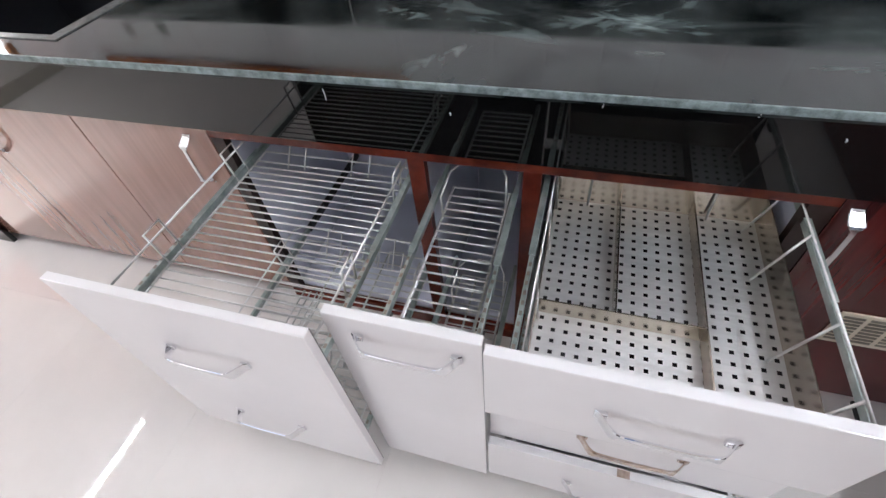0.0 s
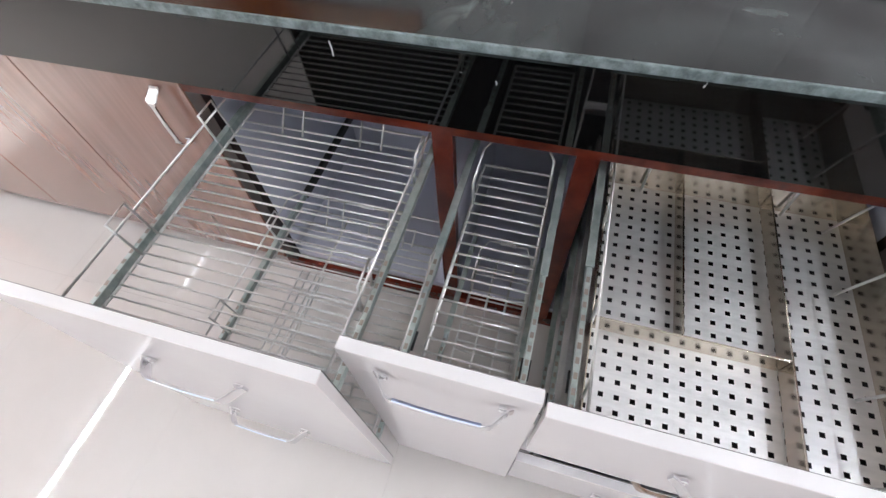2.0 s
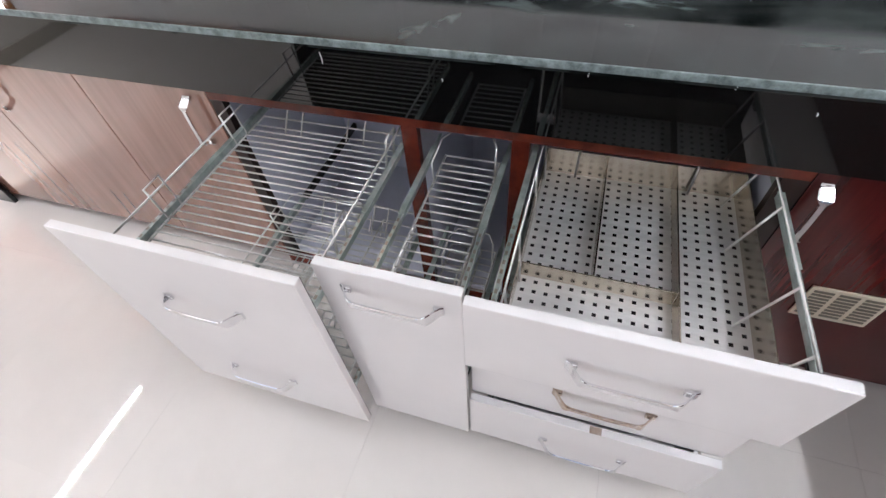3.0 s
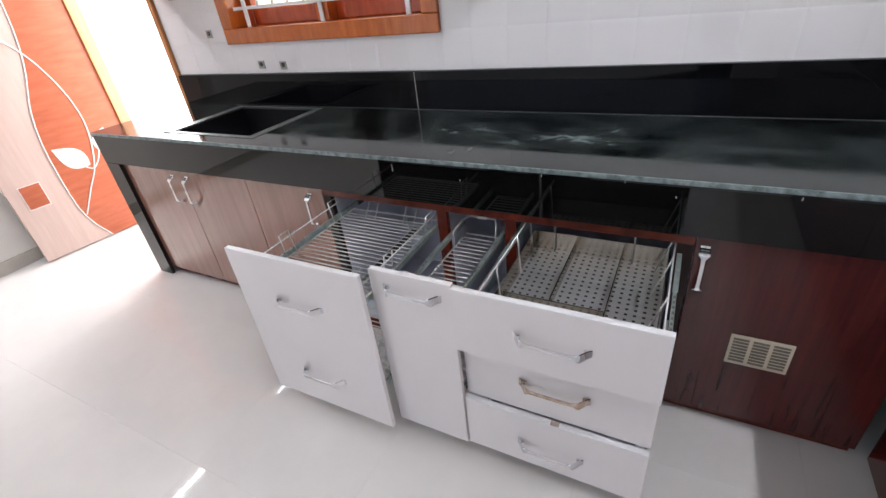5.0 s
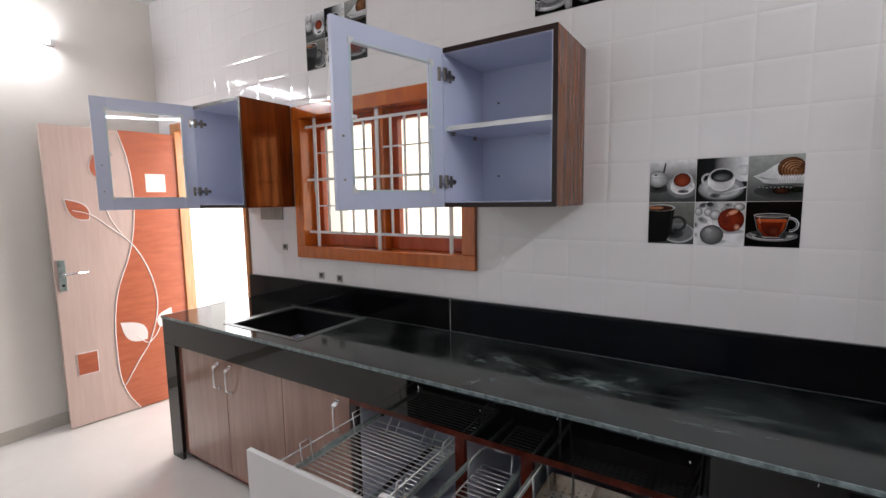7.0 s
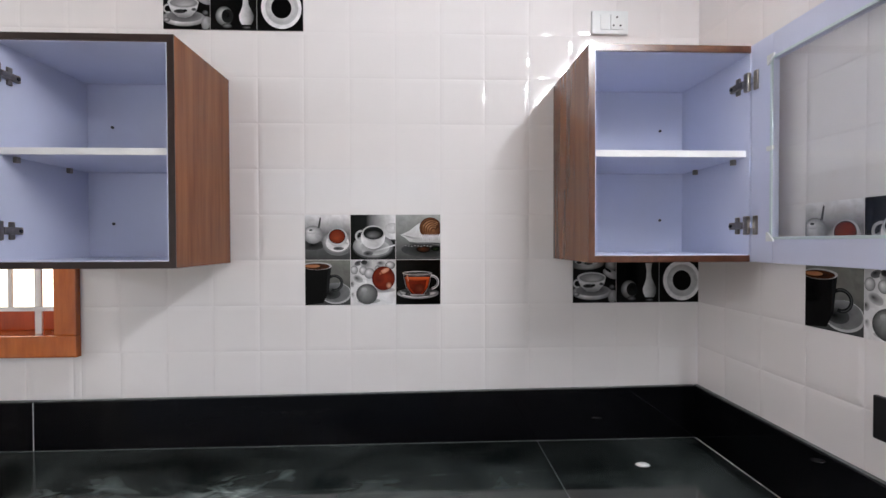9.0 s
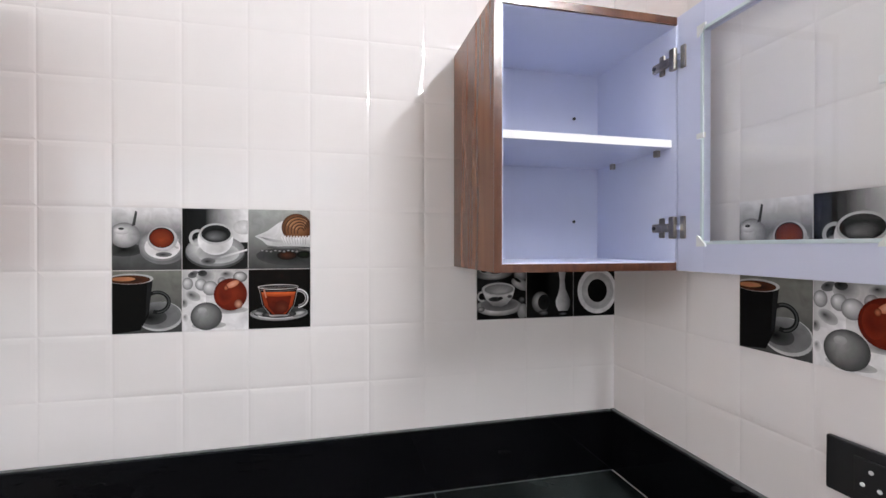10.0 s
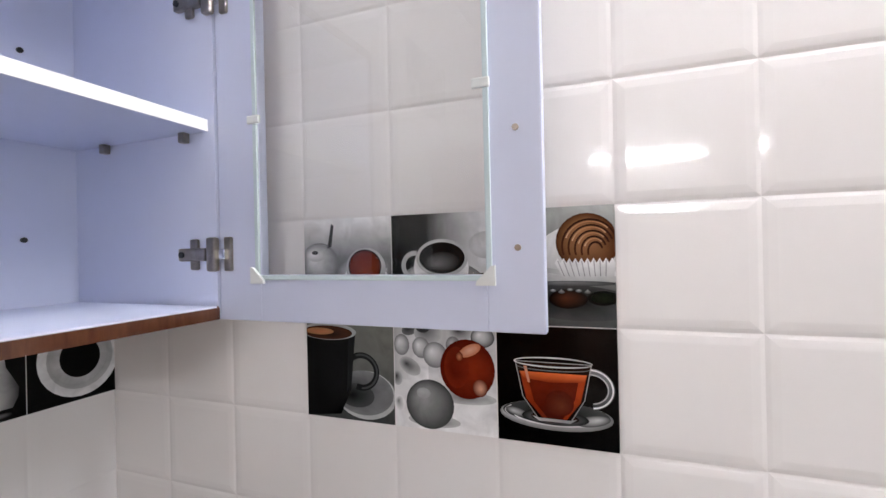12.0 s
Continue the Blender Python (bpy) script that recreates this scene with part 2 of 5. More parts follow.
def box(bm, x0, x1, y0, y1, z0, z1, bevel=0.0):
    g = bmesh.ops.create_cube(bm, size=1)
    vs = g["verts"]
    for v in vs:
        v.co = Vector(((x0 + x1) / 2 + v.co.x * (x1 - x0), (y0 + y1) / 2 + v.co.y * (y1 - y0), (z0 + z1) / 2 + v.co.z * (z1 - z0)))
    if bevel:
        es = list({e for v in vs for e in v.link_edges})
        bmesh.ops.bevel(bm, geom=es, offset=bevel, segments=2, affect="EDGES", profile=0.6)
    return bm


def boxed(*a, **k):
    return box(bmesh.new(), *a, **k)


def tube(bm, pts, r, n=6, closed=False):
    """A round bar along a line of points."""
    pts = [Vector(p) for p in pts]
    rings, up = [], None
    for i, p in enumerate(pts):
        a = pts[i - 1] if (i or closed) else p
        b = pts[(i + 1) % len(pts)] if (i + 1 < len(pts) or closed) else p
        d = (b - a).normalized()
        if up is None:
            up = d.orthogonal().normalized()
        up = (up - d * up.dot(d)).normalized()
        side = d.cross(up)
        rings.append([bm.verts.new(p + (up * math.cos(2 * math.pi * k / n) + side * math.sin(2 * math.pi * k / n)) * r) for k in range(n)])
    pairs = list(zip(rings, rings[1:])) + ([(rings[-1], rings[0])] if closed else [])
    for ra, rb in pairs:
        for k in range(n):
            bm.faces.new((ra[k], ra[(k + 1) % n], rb[(k + 1) % n], rb[k]))
    if not closed:
        bm.faces.new(rings[0][::-1])
        bm.faces.new(rings[-1])
    return bm


def tubed(pts, r, n=6, closed=False):
    return tube(bmesh.new(), pts, r, n, closed)


def minus(rect, hole):
    """The pieces of a rectangle (a0, a1, b0, b1) outside a hole."""
    a0, a1, b0, b1 = rect
    h0, h1, k0, k1 = hole
    if h1 <= a0 or h0 >= a1 or k1 <= b0 or k0 >= b1:
        return [rect]
    out = []
    if h0 > a0:
        out.append((a0, h0, b0, b1))
    if h1 < a1:
        out.append((h1, a1, b0, b1))
    m0, m1 = max(a0, h0), min(a1, h1)
    if k0 > b0:
        out.append((m0, m1, b0, k0))
    if k1 < b1:
        out.append((m0, m1, k1, b1))
    return out


def plate(rect, holes, d0, d1, upright):
    """One slab with rectangular holes; upright: rect is in x and z and d in y, else in x and y and d in z."""
    bm = bmesh.new()
    us = sorted({rect[0], rect[1], *[min(max(h[k], rect[0]), rect[1]) for h in holes for k in (0, 1)]})
    vs = sorted({rect[2], rect[3], *[min(max(h[k], rect[2]), rect[3]) for h in holes for k in (2, 3)]})
    grid = {}

    def vert(i, j, d):
        if (i, j, d) not in grid:
            grid[(i, j, d)] = bm.verts.new((us[i], d, vs[j]) if upright else (us[i], vs[j], d))
        return grid[(i, j, d)]

    def solid(i, j):
        if not (0 <= i < len(us) - 1 and 0 <= j < len(vs) - 1):
            return False
        a, b = (us[i] + us[i + 1]) / 2, (vs[j] + vs[j + 1]) / 2
        return not any(h[0] < a < h[1] and h[2] < b < h[3] for h in holes)

    for i in range(len(us) - 1):
        for j in range(len(vs) - 1):
            if not solid(i, j):
                continue
            for d in (d0, d1):
                bm.faces.new([vert(*c, d) for c in ((i, j), (i + 1, j), (i + 1, j + 1), (i, j + 1))])
            for di, dj, c0, c1 in ((-1, 0, (i, j), (i, j + 1)), (1, 0, (i + 1, j), (i + 1, j + 1)), (0, -1, (i, j), (i + 1, j)), (0, 1, (i, j + 1), (i + 1, j + 1))):
                if not solid(i + di, j + dj):
                    bm.faces.new((vert(*c0, d0), vert(*c1, d0), vert(*c1, d1), vert(*c0, d1)))
    return bm


# ---- structure ----
def structure(name, bm, material, label, category):
    return tagged(finish(bm, name, material), label, category, "", "structure")


floor = structure("floor", boxed(WALL_L - 0.2, WALL_R + 0.2, WALL_B - 0.2, WALL_Y + 0.2, -0.1, -0.003), M_JOINT, "cream polished vitrified tile floor with thin joints", "floor")
structure("wall_west", boxed(WALL_L - 0.2, WALL_L, WALL_B, WALL_Y + 0.2, -0.1, CEIL), M_PAINT, "cream painted plain side wall", "wall")
# unseen opening, added so that fill light can enter from behind
FILL_OPENING = (-2.9, 0.7, 0.0, 2.40)
structure("wall_south", plate((WALL_L - 0.2, WALL_R + 0.2, -0.1, CEIL), [FILL_OPENING], WALL_B - 0.2, WALL_B, True), M_PAINT, "cream painted plain wall with an added, unseen opening for fill light", "wall")
ceiling = structure("ceiling", boxed(WALL_L - 0.2, WALL_R + 0.2, WALL_B - 0.2, WALL_Y + 0.2, CEIL, CEIL + 0.15), M_CEIL, "plain white ceiling", "ceiling")
HOLES = [(DOOR_X0 - 0.06, DOOR_X1 + 0.035, -0.1, DOOR_H + 0.06), (WIN_X0 + 0.02, WIN_X1 - 0.02, WIN_Z0 + 0.02, WIN_Z1 - 0.02)]
bm = plate((WALL_L, WALL_R + 0.2, -0.1, CEIL), HOLES, WALL_Y + 0.004, WALL_Y + 0.2, True)
wall_north = structure("wall_north", bm, M_GROUT, "white tiled kitchen wall with embossed squares", "wall")
wall_right = structure("wall_east", boxed(WALL_R + 0.004, WALL_R + 0.2, WALL_B, WALL_Y + 0.004, -0.1, CEIL), M_GROUT, "white tiled kitchen side wall", "wall")
structure("baseboard", boxed(WALL_L, WALL_L + 0.012, WALL_B, WALL_Y, 0, 0.085, bevel=0.003), M_SKIRT, "grey-beige stone skirting along the wall", "baseboard")
structure("backdrop", boxed(-16, -5.6, 4.2, 4.25, -0.5, 7), M_OUT, "glaring white daylit distance outside the door", "backdrop")
structure("backdrop_2", boxed(-5.595, 5, 4.2, 4.25, -0.5, 7), M_OUT_WARM, "cream sunlit distance outside the window", "backdrop")
structure("ground", boxed(-16, 5, WALL_Y + 0.2, 4.2, -0.12, -0.02), M_FLOOR, "pale paved ground outside the door", "ground")


def day(name, x0, x1, z0, z1, power, colour):
    lamp = bpy.data.lights.new(name, "AREA")
    lamp.shape, lamp.size, lamp.size_y, lamp.energy, lamp.color = "RECTANGLE", x1 - x0, z1 - z0, power, colour
    ob = new(name, lamp)
    ob.matrix_basis = look(((x0 + x1) / 2, WALL_Y + 0.30, (z0 + z1) / 2), ((x0 + x1) / 2, -3, (z0 + z1) / 2 - 0.4))


# added area lamp behind the room, brightens drawer fronts and the east wall
fill = bpy.data.lights.new("unseen_fill_light", "AREA")
fill.shape, fill.size, fill.size_y, fill.energy, fill.color = "RECTANGLE", FILL_OPENING[1] - FILL_OPENING[0], FILL_OPENING[3] - FILL_OPENING[2], FILL, (1.0, 0.985, 0.97)
new("unseen_fill_light", fill).matrix_basis = look(((FILL_OPENING[0] + FILL_OPENING[1]) / 2, WALL_B - 0.24, 1.20), (1.2, 0.9, 1.2))
day("window_daylight", WIN_X0 + 0.1, WIN_X1 - 0.1, WIN_Z0 + 0.1, WIN_Z1 - 0.1, DAYLIGHT * 0.18, (1.0, 0.86, 0.66))
day("doorway_daylight", DOOR_X0, DOOR_X1, 0.05, DOOR_H, DAYLIGHT * 2.5, (1.0, 0.98, 0.97))


# tube lamps
def tube_lamp(x, y0, y1, z, side, material, off=0.045):
    t = thing("tube_light", "lit white fluorescent tube in a slim batten on the wall", "lamp", "tube lights", "", pose(x, (y0 + y1) / 2, z))
    h = (y1 - y0) / 2
    part("batten", boxed(-0.004 if side > 0 else -0.030, 0.030 if side > 0 else 0.004, -h, h, -0.011, 0.011, bevel=0.004), M_PLASTIC, t)
    part("tube", tubed([(side * off, -h + 0.03, 0), (side * off, h - 0.03, 0)], 0.013, 12), material, t, "glowing white glass tube", True)
    for e in (-1, 1):
        part("end_cap", boxed(min(0, side * (off + 0.015)), max(0, side * (off + 0.015)), e * h - 0.03 if e > 0 else e * h, e * h if e > 0 else e * h + 0.03, -0.018, 0.018, bevel=0.003), M_PLASTIC, t)
    return t


tube_lamp(WALL_L + 0.004, -0.36, 0.86, 2.545, 1, M_TUBE)
tube_lamp(WALL_R - 0.004, -0.42, 0.78, 2.560, -1, M_TUBE_R, 0.085)

# ---- doorway ----
frame_d = tagged(new("door_1"), "pale orange wooden door frame round an open doorway", "door frame", "", "structure")
part("jamb", boxed(DOOR_X0 - 0.06, DOOR_X0, WALL_Y - 0.02, WALL_Y + 0.055, 0, DOOR_H, bevel=0.004), M_JAMB, frame_d)
part("jamb", boxed(DOOR_X1, DOOR_X1 + 0.035, WALL_Y - 0.02, WALL_Y + 0.055, 0, DOOR_H, bevel=0.004), M_JAMB, frame_d)
part("head", boxed(DOOR_X0 - 0.06, DOOR_X1 + 0.035, WALL_Y - 0.02, WALL_Y + 0.055, DOOR_H, DOOR_H + 0.06, bevel=0.004), M_JAMB, frame_d)


def flat(bm, pts, y0, y1):
    """A thin plate in the x-z plane from its outline."""
    a = [bm.verts.new((x, y0, z)) for x, z in pts]
    b = [bm.verts.new((x, y1, z)) for x, z in pts]
    bm.faces.new(a)
    bm.faces.new(b[::-1])
    for i in range(len(pts)):
        j = (i + 1) % len(pts)
        bm.faces.new((a[i], a[j], b[j], b[i]))
    return bm


def smooth_line(ctrl, n=8):
    """A smooth curve through control points."""
    p = [Vector(c) for c in ctrl]
    p = [p[0] * 2 - p[1]] + p + [p[-1] * 2 - p[-2]]
    out = []
    for i in range(1, len(p) - 2):
        for k in range(n):
            t = k / n
            out.append(0.5 * (2 * p[i] + (p[i + 1] - p[i - 1]) * t + (2 * p[i - 1] - 5 * p[i] + 4 * p[i + 1] - p[i + 2]) * t * t + (3 * p[i] - p[i - 1] - 3 * p[i + 1] + p[i + 2]) * t ** 3))
    return out + [p[-2]]


def leaf_shape(x, z, length, width, angle):
    pts = []
    for s in (1, -1):
        for k in range(0, 9):
            u = k / 8 if s > 0 else 1 - k / 8
            if s < 0 and k in (0, 8):
                continue
            w = s * width * math.sin(math.pi * u ** 0.8) * 0.5
            c, q = math.cos(angle), math.sin(angle)
            pts.append((x + c * u * length - q * w, z + q * u * length + c * w))
    return pts


# leaf of the door: x from the free edge, y towards the room
DOOR_W, DOOR_T = 0.775, 0.034
free, hinge = Vector((-3.235, 0.700, 0)), Vector((-3.145, 1.470, 0))
ax = (hinge - free).normalized()
door = thing("door_leaf", "open beige and terracotta laminate door with white vine inlay", "door", m=Matrix.Translation(free) @ pose(0, 0, 0.008, 0, 0, math.degrees(math.atan2(ax.y, ax.x))))
part("panel", boxed(0, DOOR_W, 0, DOOR_T, 0, 2.0, bevel=0.003), M_LEAF, door)
edge = smooth_line([(0.408, 2.0), (0.459, 1.79), (0.477, 1.56), (0.466, 1.38), (0.448, 1.255), (0.412, 1.11), (0.338, 0.904), (0.302, 0.709), (0.293, 0.465), (0.303, 0.254), (0.344, 0.113), (0.405, 0.0)])
part("inlay_field", flat(bmesh.new(), [(v.x, v.y) for v in edge] + [(DOOR_W - 0.002, 0.0), (DOOR_W - 0.002, 2.0)], -0.0015, 0.001), M_TERRA, door, "terracotta wood field with wavy edge")
part("inlay_line", tubed([(v.x, -0.002, v.y) for v in edge], 0.004), M_INLAY, door)
vine = smooth_line([(0.125, 1.455), (0.214, 1.425), (0.307, 1.344), (0.441, 1.207), (0.529, 1.02), (0.57, 0.823), (0.557, 0.654), (0.498, 0.473), (0.416, 0.346), (0.323, 0.197)])
part("vine", tubed([(v.x, -0.002, v.y) for v in vine], 0.0045), M_INLAY, door)
part("vine", tubed([(v.x, -0.002, v.y) for v in smooth_line([(0.272, 1.72), (0.282, 1.58), (0.302, 1.48), (0.341, 1.362), (0.415, 1.238)])], 0.003), M_INLAY, door)
part("vine", tubed([(v.x, -0.002, v.y) for v in smooth_line([(0.43, 0.535), (0.465, 0.487), (0.498, 0.473), (0.54, 0.51), (0.574, 0.57)])], 0.004), M_INLAY, door)
for x, z, l, w, a, inner in ((0.213, 1.388, 0.195, 0.110, 2.30, M_TERRA), (0.285, 1.655, 0.18, 0.085, 1.70, M_TERRA), (0.487, 0.500, 0.222, 0.130, 2.37, None), (0.574, 0.57, 0.16, 0.10, 1.0, None)):
    part("leaf_motif", flat(bmesh.new(), leaf_shape(x, z, l, w, a), -0.003, 0.001), M_INLAY, door)
    if inner:
        part("leaf_motif", flat(bmesh.new(), leaf_shape(x + 0.008 * math.cos(a), z + 0.008 * math.sin(a), l * 0.90, w * 0.86, a), -0.0045, 0.001), inner, door)
for x0, x1, z0, z1, m_in in ((0.065, 0.185, 0.345, 0.500, M_TERRA), (0.560, 0.690, 1.575, 1.705, M_INLAY)):
    part("square_motif", boxed(x0, x1, -0.003, 0.001, z0, z1), M_INLAY, door)
    if m_in is M_TERRA:
        part("square_motif", boxed(x0 + 0.006, x1 - 0.006, -0.0045, 0.001, z0 + 0.006, z1 - 0.006), m_in, door)
lock = part("lock_plate", boxed(0.018, 0.058, -0.010, 0.001, 0.93, 1.135, bevel=0.003), M_ZINC, door, "brushed steel lock plate")
part("lever", tubed([(0.038, -0.008, 1.045), (0.038, -0.045, 1.045), (0.060, -0.050, 1.045), (0.165, -0.048, 1.048)], 0.009, 8), M_CHROME, lock, "", True)
part("keyhole", tubed([(0.038, -0.013, 0.97), (0.038, -0.009, 0.97)], 0.009, 10), M_DARK, lock)

# ---- window ----
window = tagged(new("window_1"), "orange varnished wooden window with white metal grille", "window", "", "structure")
FW = 0.072
for nm, a in (("window_frame", (WIN_X0, WIN_X0 + FW, WIN_Z0 + FW, WIN_Z1 - FW)), ("window_frame", (WIN_X1 - FW, WIN_X1, WIN_Z0 + FW, WIN_Z1 - FW)),
              ("window_sill", (WIN_X0, WIN_X1, WIN_Z0, WIN_Z0 + FW)), ("window_frame", (WIN_X0, WIN_X1, WIN_Z1 - FW, WIN_Z1)), ("mullion", (-1.227, -1.157, WIN_Z0 + FW, WIN_Z1 - FW))):
    y0 = WALL_Y - 0.022 if nm != "mullion" else WALL_Y + 0.03
    part(nm, boxed(a[0], a[1], y0, WALL_Y + 0.15, a[2], a[3], bevel=0.005), M_ORANGE, window)
for x0, x1 in ((WIN_X0 + FW, -1.227), (-1.157, WIN_X1 - FW)):
    z0, z1, s = WIN_Z0 + FW, WIN_Z1 - FW, 0.058
    sash = part("sash", boxed(x0, x0 + s, WALL_Y + 0.085, WALL_Y + 0.125, z0, z1, bevel=0.004), M_SASH, window)
    part("rail", boxed(x1 - s, x1, WALL_Y + 0.085, WALL_Y + 0.125, z0, z1, bevel=0.004), M_SASH, sash)
    part("rail", boxed(x0 + s, x1 - s, WALL_Y + 0.085, WALL_Y + 0.125, z0, z0 + 0.075, bevel=0.004), M_SASH, sash)
    part("rail", boxed(x0 + s, x1 - s, WALL_Y + 0.085, WALL_Y + 0.125, z1 - s, z1, bevel=0.004), M_SASH, sash)
    pane = part("pane", boxed(x0 + s, x1 - s, WALL_Y + 0.10, WALL_Y + 0.104, z0 + 0.07, z1 - s), M_GLASS, sash)
    pane.visible_shadow = False
    part("stay_handle", tubed([(x0 + 0.03, WALL_Y + 0.08, 1.55), (x0 + 0.03, WALL_Y + 0.05, 1.56), (x0 + 0.03, WALL_Y + 0.05, 1.66), (x0 + 0.03, WALL_Y + 0.08, 1.67)], 0.005), M_HINGE, sash)
grille = part("grille", boxed(-1.734, -0.654, WALL_Y + 0.012, WALL_Y + 0.020, 1.308, 1.322), M_GRILLE, window, "white painted steel grille bar")
for z in (1.625, 1.933):
    part("grille_bar", boxed(-1.734, -0.654, WALL_Y + 0.012, WALL_Y + 0.020, z - 0.007, z + 0.007), M_GRILLE, grille)
for x in (-1.668, -1.192, -0.734):
    part("grille_bar", boxed(x - 0.011, x + 0.011, WALL_Y + 0.022, WALL_Y + 0.028, 1.226, 1.98), M_GRILLE, grille)
for k in range(1, 5):
    for xa, xb in ((-1.668, -1.192), (-1.192, -0.734)):
        x = xa + (xb - xa) * k / 5
        part("grille_rod", boxed(x - 0.006, x + 0.006, WALL_Y + 0.022, WALL_Y + 0.030, 1.318, 1.935), M_GRILLE, grille)
for z in (1.47, 1.78):
    part("grille_rod", boxed(-1.668, -0.734, WALL_Y + 0.031, WALL_Y + 0.035, z - 0.004, z + 0.004), M_GRILLE, grille)

# ---- worktop ----
SX0, SX1, SY0, SY1 = -1.800, -1.285, 0.995, 1.425
bm = plate((-2.338, 1.518, FRONT, WALL_Y + 0.002), [(SX0, SX1, SY0, SY1)], TOP - 0.020, TOP, False)
worktop = tagged(finish(bm, "worktop", M_GRAN), "black granite worktop, dusty, with a rough grey front edge", "worktop")
part("fascia", boxed(-2.338, 0.945, FRONT + 0.002, FRONT + 0.020, 0.694, TOP - 0.020), M_APRON, worktop, "polished black granite apron")
part("front_edge", boxed(-2.338, 0.943, FRONT - 0.005, FRONT + 0.0, TOP - 0.013, TOP + 0.0015, bevel=0.002), M_EDGE, worktop, "chipped grey granite edge")
part("side_leg", boxed(-2.338, -2.318, FRONT + 0.022, WALL_Y, 0, TOP - 0.020), M_APRON, worktop)
part("front_leg", boxed(-2.338, -2.225, FRONT + 0.002, FRONT + 0.020, 0, 0.692), M_APRON, worktop, "upright granite strip at the counter's end")
part("side_edge", boxed(-2.343, -2.338, FRONT, WALL_Y - 0.03, TOP - 0.013, TOP + 0.001), M_EDGE, worktop)
part("joint", boxed(0.9428, 0.9445, 0.30, 1.462, TOP - 0.004, TOP + 0.0008), M_SINKRIM, worktop, "thin grey joint line")
part("joint", boxed(-1.90, 1.496, 1.461, 1.464, TOP - 0.004, TOP + 0.0012), M_SINKRIM, worktop)
part("joint", boxed(1.4975, 1.4995, -1.0, 1.461, TOP - 0.004, TOP + 0.0012), M_GROUT, worktop)
side_top = tagged(finish(boxed(0.946, 1.518, -1.50, FRONT - 0.001, TOP - 0.020, TOP), "worktop", M_GRAN), "black granite worktop along the side wall", "worktop")
part("fascia", boxed(0.946, 0.964, -1.50, FRONT - 0.001, 0.694, TOP - 0.020), M_APRON, side_top)
for x0, x1, y0, y1, lab in ((-2.318, -0.7225, 1.465, WALL_Y + 0.003, "polished black granite upstand strip beside the door"), (-0.7195, 1.4995, 1.465, WALL_Y + 0.003, "polished black granite upstand strip under the tiles"), (1.50, WALL_R + 0.003, -1.50, WALL_Y + 0.003, "polished black granite upstand strip on the side wall")):
    sp = thing("splashback", lab, "splashback", "granite upstands")
    part("strip", boxed(x0, x1, y0, y1, TOP, 1.012, bevel=0.002), M_SPLASH, sp)
    inset = (0.0, 0.006) if x1 - x0 > 0.1 else (0.006, 0.0)
    # thin lighter line along the upstand's top edge
    part("top_line", boxed(x0 + inset[0], x1, y0 + inset[1], y1, 1.0122, 1.0138), M_SINKRIM, sp, "thin grey line along the top")
    for ob in sp.children:
        for v in ob.data.vertices:
            if v.co.z > 0.93:
                v.co.z += 0.0085 * max(0.0, v.co.x + 0.7195)
sp = thing("joint_filler", "thin white grout line between two granite upstand strips", "grout")
part("line", boxed(-0.7216, -0.7204, 1.4646, 1.4700, TOP + 0.001, 1.011), M_GROUT, sp)
# sink
sink = thing("sink", "empty dark rectangular sink bowl set into the worktop", "sink")
bm = bmesh.new()
box(bm, SX0, SX1, SY0, SY1, TOP - 0.22, TOP - 0.205)
for a in ((SX0 + 0.001, SX0 + 0.012, SY0, SY1), (SX1 - 0.012, SX1 - 0.001, SY0, SY1), (SX0 + 0.012, SX1 - 0.012, SY0 + 0.001, SY0 + 0.012), (SX0 + 0.012, SX1 - 0.012, SY1 - 0.012, SY1 - 0.001)):
    box(bm, *a, TOP - 0.205, TOP - 0.004)
part("bowl", bm, M_SINK, sink)
bm = plate((SX0 - 0.045, SX1 + 0.035, SY0 - 0.020, SY1 + 0.015), [(SX0 + 0.004, SX1 - 0.004, SY0 + 0.004, SY1 - 0.004)], TOP - 0.002, TOP + 0.0025, False)
part("rim", bm, M_SINKRIM, sink, "grey rim with a worn edge")
part("drain", tubed([(-1.54, 1.21, TOP - 0.206), (-1.54, 1.21, TOP - 0.200)], 0.045, 16), M_ZINC, sink)


# ---- handles ----
def bow_handle(length):
    """A chrome bow handle along x, standing out towards -y; a slim bar that flares into flat ends on the plane y = 0."""
    bm = bmesh.new()
    h, n, prev = length / 2, 32, None
    for i in range(n + 1):
        u = -1 + 2 * i / n
        a = abs(u)
        k = min(max((a - 0.70) / 0.30, 0), 1)
        k = k * k * (3 - 2 * k)
        f = min(max((a - 0.60) / 0.16, 0), 1)
        y = -0.0290 + 0.0255 * k - 0.003 * (1 - a * a)
        w = 0.0058 + 0.0080 * f * f * (3 - 2 * f) - 0.0030 * max(0.0, (a - 0.85) / 0.15)
        t = 0.0022
        ring = [bm.verts.new((u * h, y + p * t, q * w)) for p, q in ((-1, -0.8), (-1, 0.8), (-0.4, 1), (1, 0.9), (1, -0.9), (-0.4, -1))]
        if prev:
            for j in range(6):
                bm.faces.new((prev[j], prev[(j + 1) % 6], ring[(j + 1) % 6], ring[j]))
        else:
            bm.faces.new(ring)
        prev = ring
    bm.faces.new(prev)
    for s in (-1, 1):
        box(bm, min(s * h * 0.80, s * h * 0.98), max(s * h * 0.80, s * h * 0.98), -0.008, 0.0, -0.006, 0.006, bevel=0.002)
    return bm


